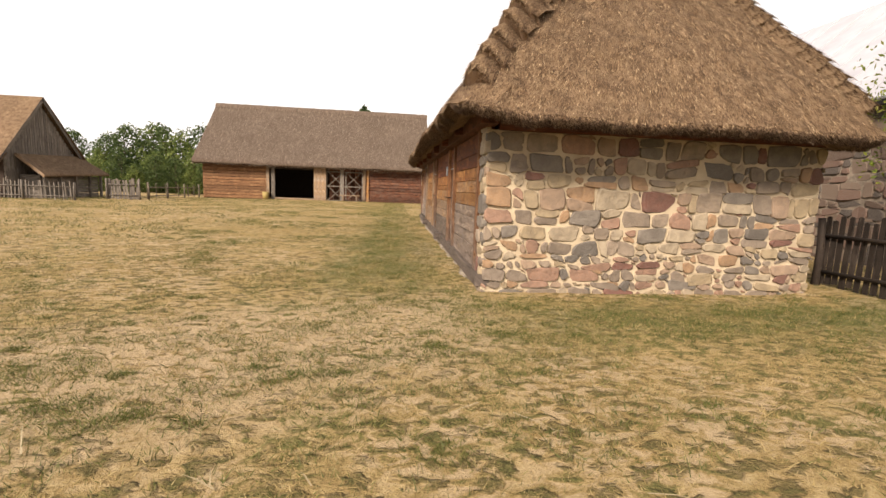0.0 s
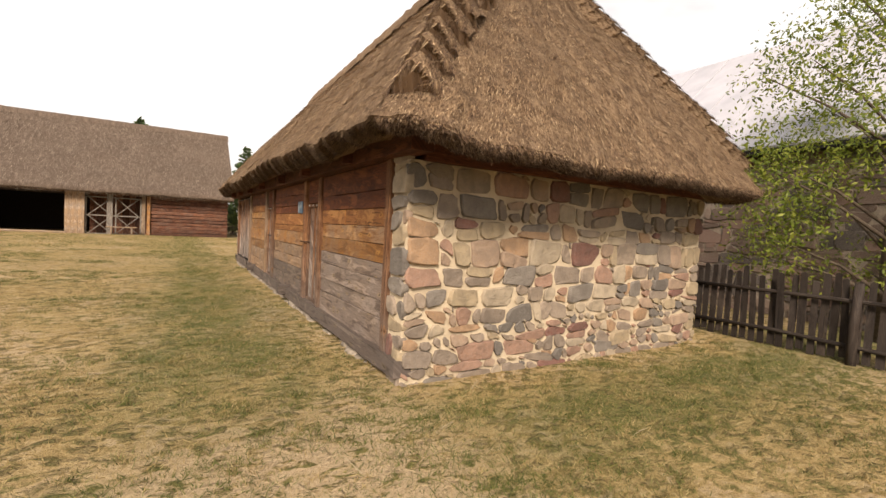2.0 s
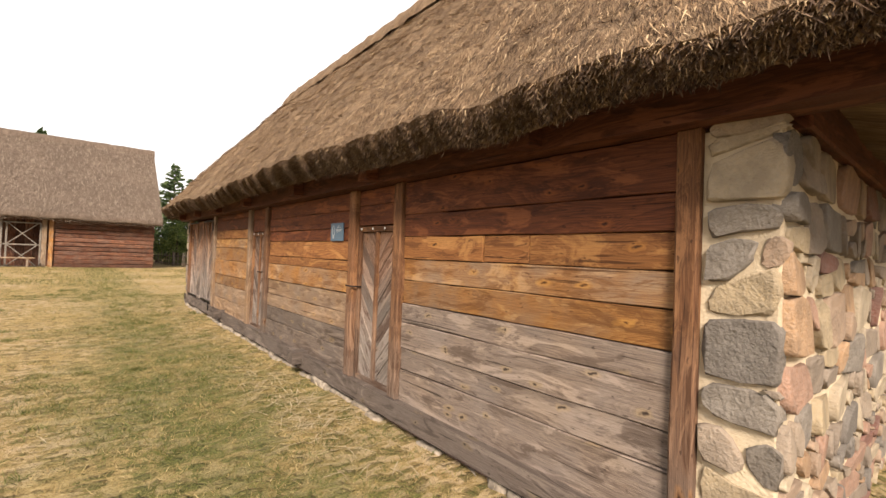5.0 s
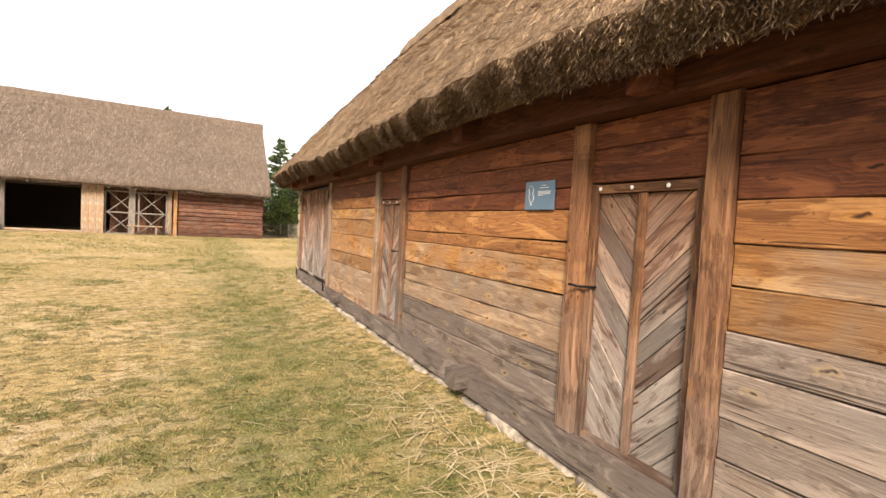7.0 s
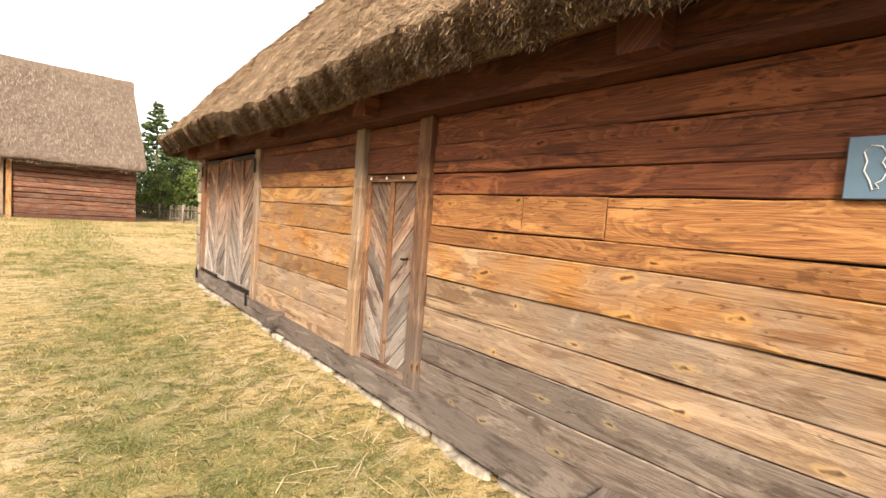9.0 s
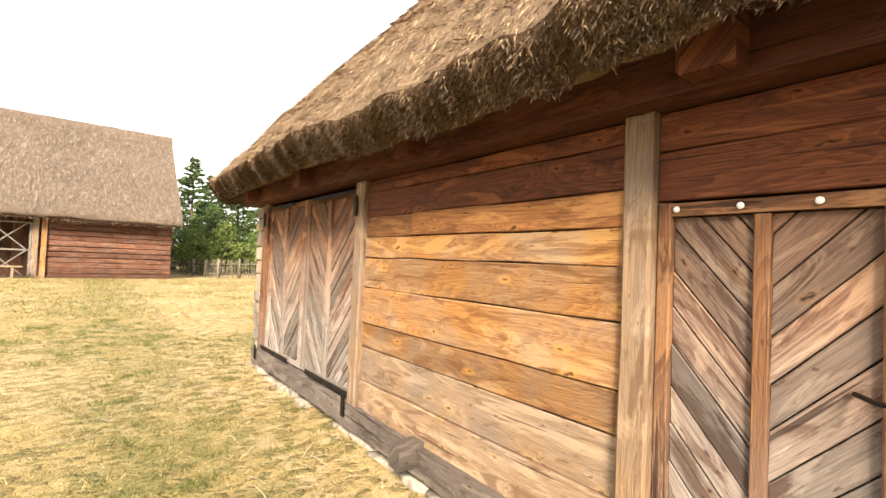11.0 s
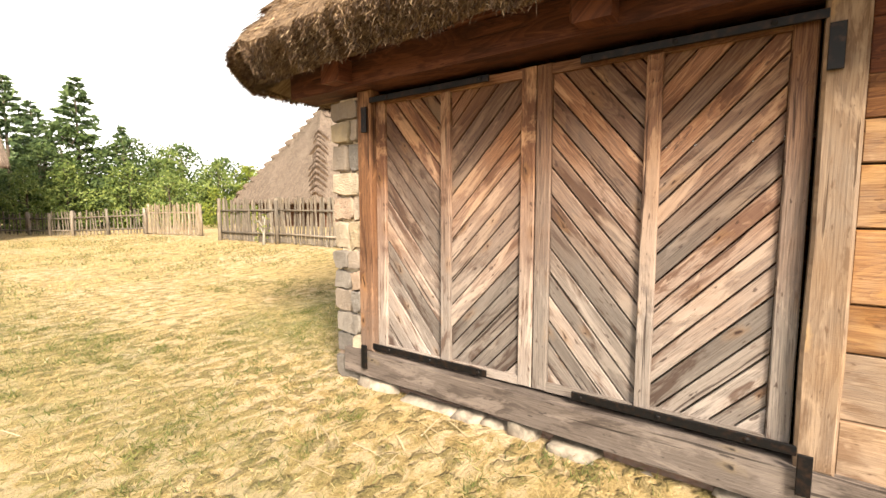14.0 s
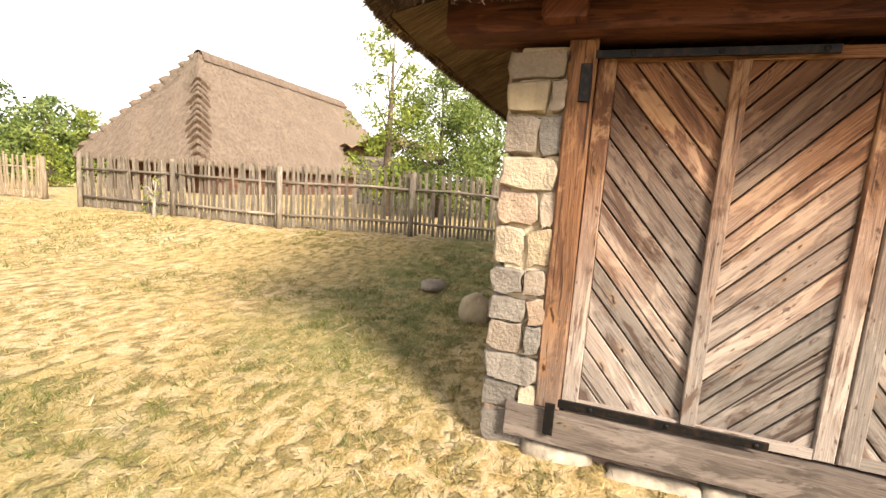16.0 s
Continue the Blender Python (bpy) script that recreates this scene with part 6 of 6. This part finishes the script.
def again(src, x, y, size):
    ob = copy_thing(src, Matrix.Identity(4))
    ob.matrix_basis = pose(x, y, ground_z(x, y) - 0.05, 0, 0, trnd.uniform(0, 360)) @ Matrix.Scale(size, 4)
    return ob


for src, x, y, s in ((sp, 5.4, 50, 0.9), (sp, 7.4, 54, 0.85), (sp, 11.6, 52, 0.72), (dark, 4.6, 52, 0.9), (dark, 6.4, 48.5, 0.75), (dark, 10.8, 49, 0.9), (dark, 15.6, 52, 0.95), (dark, 17.4, 50, 0.8),
                     (mid, 7.0, 47, 0.7), (mid, 10.0, 47, 0.72), (mid, 12.2, 48.2, 0.8), (mid, 16.0, 48, 0.85), (mid, 5.2, 46, 0.6), (light, 18.3, 48, 0.95), (light, 21.8, 49, 0.9), (light, 23.6, 52, 0.85), (light, 11.2, 45.8, 0.5),
                     (mid, 25.5, 50, 0.8), (mid, 28.5, 52, 0.85), (light, 31.5, 54, 0.9), (dark, 35, 56, 1.0), (mid, 39, 54, 1.0), (dark, 44, 50, 1.0),
                     (dark, -31, 54, 0.95), (dark, -28.2, 52, 1.08), (mid, -26.5, 54, 1.35), (dark, -24.6, 53, 1.12), (mid, -22.6, 52, 1.2), (dark, -20.6, 53, 1.15), (dark, -18.4, 54, 1.0), (mid, -29.5, 50, 0.8), (mid, -24.0, 49, 0.75), (mid, -20.0, 49, 0.8),
                     (dark, -35, 55, 1.0), (mid, -39, 54, 1.0)):
    again(src, x, y, s)
for src, x, y, s in ((dark, -30.5, 47.5, 0.55), (mid, -28.0, 47.0, 0.55), (dark, -26.2, 47.4, 0.6), (mid, -24.6, 46.8, 0.5), (dark, -22.8, 47.2, 0.58), (dark, -21.0, 47.0, 0.55), (mid, -19.4, 46.6, 0.5), (dark, -17.8, 47.5, 0.6), (dark, -33.5, 48, 0.6)):
    again(src, x, y, s)
again(sp, -3.6, 58.0, 1.19)
near_tree = set_tree(broadleaf(6.4, 2.3, 7, "leaf_light", per=640, size=0.042, clumps=80, bare=0.14), 9.1, 4.5, "bushy tree with yellow-green leaves behind the dark fence")
slim = set_tree(broadleaf(6.0, 1.5, 9, "leaf_light", "bark", per=620, size=0.07, clumps=48, bare=0.1), 11.5, 24.2, "slender young tree with sparse yellow-green leaves")
bushy = set_tree(broadleaf(4.8, 1.9, 12, "leaf_mid", "bark", per=900, size=0.065, clumps=60, bare=0.06), 13.0, 23.0, "leafy shrub tree behind the stake fence")
again(bushy, 14.8, 21.6, 1.1)


sapling = set_tree(broadleaf(0.95, 0.3, 15, "leaf_light", "bark_pale", per=900, size=0.035, clumps=14, bare=0.1), 6.15, 27.2, "small yellow-green sapling before the stake fence")
again(light, 12.2, 41.0, 0.5)
again(mid, 11.0, 44.0, 0.62)


def shed():
    rnd = random.Random(71)
    s = thing("shed", "old grey board shed with sagging dark roof behind shrubs", "shed")
    x0, x1, y, z = 16.4, 19.4, 25.5, 2.75
    bm = fresh()
    slab(bm, rect(x0, x1, 0.2, z - 0.1), (0, y + 2.5, 0), (1, 0, 0), (0, 0, 1), (0, -1, 0), 0, 2.4)
    bmesh.ops.recalc_face_normals(bm, faces=bm.faces)
    wall = part("wall", bm, M["dark_inside"], s)
    for i in range(12):
        bm = fresh()
        timber(bm, (x0 - 0.05, y + 0.06, 0.35 + i * 0.2), (x1 + 0.05, y + 0.06, 0.35 + i * 0.2 + rnd.uniform(-0.02, 0.02)), 0.18, 0.05)
        part("board", bm, M["gable"], wall)
        bm = fresh()
        timber(bm, (x0 - 0.06, y + 2.5, 0.35 + i * 0.2), (x0 - 0.06, y, 0.35 + i * 0.2), 0.18, 0.05)
        part("board", bm, M["gable"], wall)
    sl = [roof_slope((x0 - 0.4, y - 0.4, z), (x1 + 0.4, y - 0.4, z), (x1 + 0.3, y + 1.3, z + 0.9), (x0 - 0.3, y + 1.3, z + 0.9), 21.0, 0.1, 0.05, 0.3),
          roof_slope((x1 + 0.4, y + 3.0, z), (x0 - 0.4, y + 3.0, z), (x0 - 0.3, y + 1.3, z + 0.9), (x1 + 0.3, y + 1.3, z + 0.9), 22.0, 0.1, 0.05, 0.3)]
    part("roof", join_slopes("roof", sl, M["thatch"]), None, s, "dark sagging roof")


shed()


# ---- loose stones, straw and grass ----
def boulder(x, y, r, label):
    bm = bmesh.new()
    bmesh.ops.create_icosphere(bm, subdivisions=3, radius=1)
    for v in bm.verts:
        v.co *= 1 + 0.25 * noise.noise(v.co * 1.3 + Vector((x, y, 0))) + 0.06 * noise.noise(v.co * 5)
    bmesh.ops.scale(bm, vec=r, verts=bm.verts)
    for f in bm.faces:
        f.smooth = True
    ob = new("boulder", as_mesh("boulder", bm, M["stone"]))
    ob.location = (x, y, ground_z(x, y) + r[2] * 0.45)
    tagged(ob, label, "stone")


boulder(3.25, 19.05, (0.15, 0.17, 0.2), "grey boulder in the grass by the stone corner")
boulder(4.15, 19.85, (0.24, 0.15, 0.08), "flat pale boulder lying in the grass")


def grass():
    rng = np.random.default_rng(61)

    def field(count, x0, x1, y0, y1, green):
        x, y = rng.uniform(x0, x1, count), rng.uniform(y0, y1, count)
        keep = np.array([(not (FX - 0.05 < a < 6.2 and Y0 - 0.03 < b < Y1 + 0.03)) and noise.noise((a * 1.4, b * 2.2, 2.0 if green else 7.0)) + 0.55 * noise.noise((a * 0.35, b * 0.35, 1.0)) > (0.08 if green else -0.25)
                         - (0.45 if green and (abs(a - 0.1) < 0.7 or abs(b - 4.7) < 0.8 and a > 0.8 or abs(b - 19.9) < 1.0 and a > 0.8) else 0.0) for a, b in zip(x, y)])
        x, y = x[keep], y[keep]
        k = len(x)
        root = np.stack([x, y, np.array([ground_z(a, b) for a, b in zip(x, y)]) - 0.004], 1)
        d = rng.normal(0, 1, (k, 3)) * np.array((0.55, 0.55, 0)) + np.array((0, 0, 1.0)) * rng.uniform(0.25 if not green else 0.5, 1.0, (k, 1))
        ln = rng.uniform(0.02, 0.055, (k, 1)) * (1.15 if green else 1.0)
        side = np.cross(d, rng.normal(0, 1, (k, 3)))
        side /= np.linalg.norm(side, axis=1)[:, None]
        return root, root + d * ln, side * rng.uniform(0.0015, 0.0035, (k, 1))

    for green, mat, label in ((False, "grass_dry", "short dry yellow grass"), (True, "grass_green", "short green grass")):
        q = [field(70000 if not green else 60000, -5.5, 7.0, 0.6, 12.0, green), field(60000 if not green else 50000, -5.0, 6.5, 12.0, 24.0, green)]
        ob = new("grass", blades("grass", *(np.concatenate([a[k] for a in q]) for k in range(3)), M[mat]))
        tagged(ob, label, "grass", "", "stuff")

    # the meadow further out, seen at a low angle
    for green, mat, label in ((False, "grass_dry", "dry grass of the yard"), (True, "grass_green", "green grass among the dry")):
        q = [field(95000 if green else 60000, -22.0, -5.5, 2.0, 38.0, green), field(30000, -5.5, 6.0, 24.0, 38.5, green)]
        root, tip, wide = (np.concatenate([a[k] for a in q]) for k in range(3))
        ob = new("grass", blades("grass", root, root + (tip - root) * 1.8, wide * 2.6, M[mat]))
        tagged(ob, label, "grass", "", "stuff")

    # dense tufts and a few loose stalks
    tufts = []
    for green in (False, True):
        r, t, w = [], [], []
        made = 0
        while made < (4200 if green else 3600):
            x, y = rng.uniform(-5.5, 6.6), rng.uniform(0.8, 23.5)
            made += 1
            if FX - 0.1 < x < 6.3 and Y0 - 0.1 < y < Y1 + 0.1:
                continue
            lush = noise.noise((x * 0.5, y * 0.5, 5.0)) + (0.5 if green and (abs(x - 0.2) < 0.8 and y > 6 or abs(y - 4.9) < 0.8 and x > 0.8 or abs(y - 19.6) < 1.0 and x > 1.2) else 0)
            if green and lush < 0.05 and not (y < 6 and rng.random() < 0.35):
                continue
            k = rng.integers(26, 60) if green else rng.integers(14, 34)
            rad = rng.uniform(0.03, 0.11)
            p = np.stack([x + rng.normal(0, rad * 1.3, k), y + rng.normal(0, rad * 0.8, k), np.full(k, ground_z(x, y) - 0.006)], 1)
            d = rng.normal(0, 0.6, (k, 3)) * np.array((1, 1, 0)) + np.array((0, 0, 1.0)) * rng.uniform(0.5, 1.0, (k, 1))
            r.append(p), t.append(p + d * rng.uniform(0.03, 0.085, (k, 1)) * (1.0 if green else 0.75))
            s = np.cross(d, rng.normal(0, 1, (k, 3)))
            w.append(s / np.linalg.norm(s, axis=1)[:, None] * rng.uniform(0.002, 0.004, (k, 1)))
        ob = new("grass_tufts", blades("grass_tufts", *(np.concatenate(q) for q in (r, t, w)), M["grass_green" if green else "grass_dry"]))
        tagged(ob, "low tufts of green grass" if green else "low tufts of dry grass", "grass", "", "stuff")
    # springy green cushions on the worn sand by the south-west corner
    r, t, w = [], [], []
    for _ in range(150):
        x = rng.uniform(-4.6, 2.6)
        y = 4.3 + 0.4 * x + rng.normal(0, 1.0)
        if y < 1.2 or (x > FX - 0.4 and y > Y0 - 0.5):
            continue
        k, rad = int(rng.integers(90, 260)), rng.uniform(0.06, 0.19)
        px, py = x + rng.normal(0, rad, k), y + rng.normal(0, rad * 0.6, k)
        p = np.stack([px, py, np.array([ground_z(a, b) for a, b in zip(px, py)]) - 0.006], 1)
        d = rng.normal(0, 0.6, (k, 3)) * np.array((1, 1, 0)) + np.array((0, 0, 1.0)) * rng.uniform(0.4, 1.0, (k, 1))
        r.append(p), t.append(p + d * rng.uniform(0.02, 0.06, (k, 1)))
        side = np.cross(d, rng.normal(0, 1, (k, 3)))
        w.append(side / np.linalg.norm(side, axis=1)[:, None] * rng.uniform(0.002, 0.0045, (k, 1)))
    ob = new("grass_tufts", blades("grass_tufts", *(np.concatenate(q) for q in (r, t, w)), M["grass_green"]))
    tagged(ob, "dense green grass cushions on worn sand", "grass", "", "stuff")
    k = 260
    x, y = rng.uniform(-4, 5, k), rng.uniform(1.5, 22, k)
    ok = ~((x > FX - 0.1) & (x < 6.3) & (y > Y0 - 0.1) & (y < Y1 + 0.1))
    near = rng.random(k) < 0.5
    x = np.where(near & (y > 7) & (y < 18), rng.uniform(0.1, 1.0, k), x)
    x, y = x[ok | near & (y > 7) & (y < 18)], y[ok | near & (y > 7) & (y < 18)]
    heap = 240
    x = np.concatenate([x, rng.normal(0.72, 0.2, heap).clip(0.1, 1.08), rng.normal(0.65, 0.2, 120).clip(0.1, 1.08)])
    y = np.concatenate([y, rng.normal(9.6, 0.75, heap), rng.normal(13.2, 2.5, 120)])
    k = len(x)
    a = rng.uniform(0, 6.28, k)
    ln = rng.uniform(0.08, 0.4, k)
    root = np.stack([x, y, np.array([ground_z(p, q) for p, q in zip(x, y)]) + 0.015], 1)
    dirs = np.stack([np.cos(a), np.sin(a), rng.uniform(-0.01, 0.05, k)], 1)
    side = np.stack([-np.sin(a), np.cos(a), np.zeros(k)], 1) * 0.004
    ob = new("straw_litter", blades("straw_litter", root, root + dirs * ln[:, None], side, M["straw_pale"], np.array((0, 0, 0.012))))
    tagged(ob, "loose pale straw stalks lying on the grass", "straw", "", "stuff")


grass()
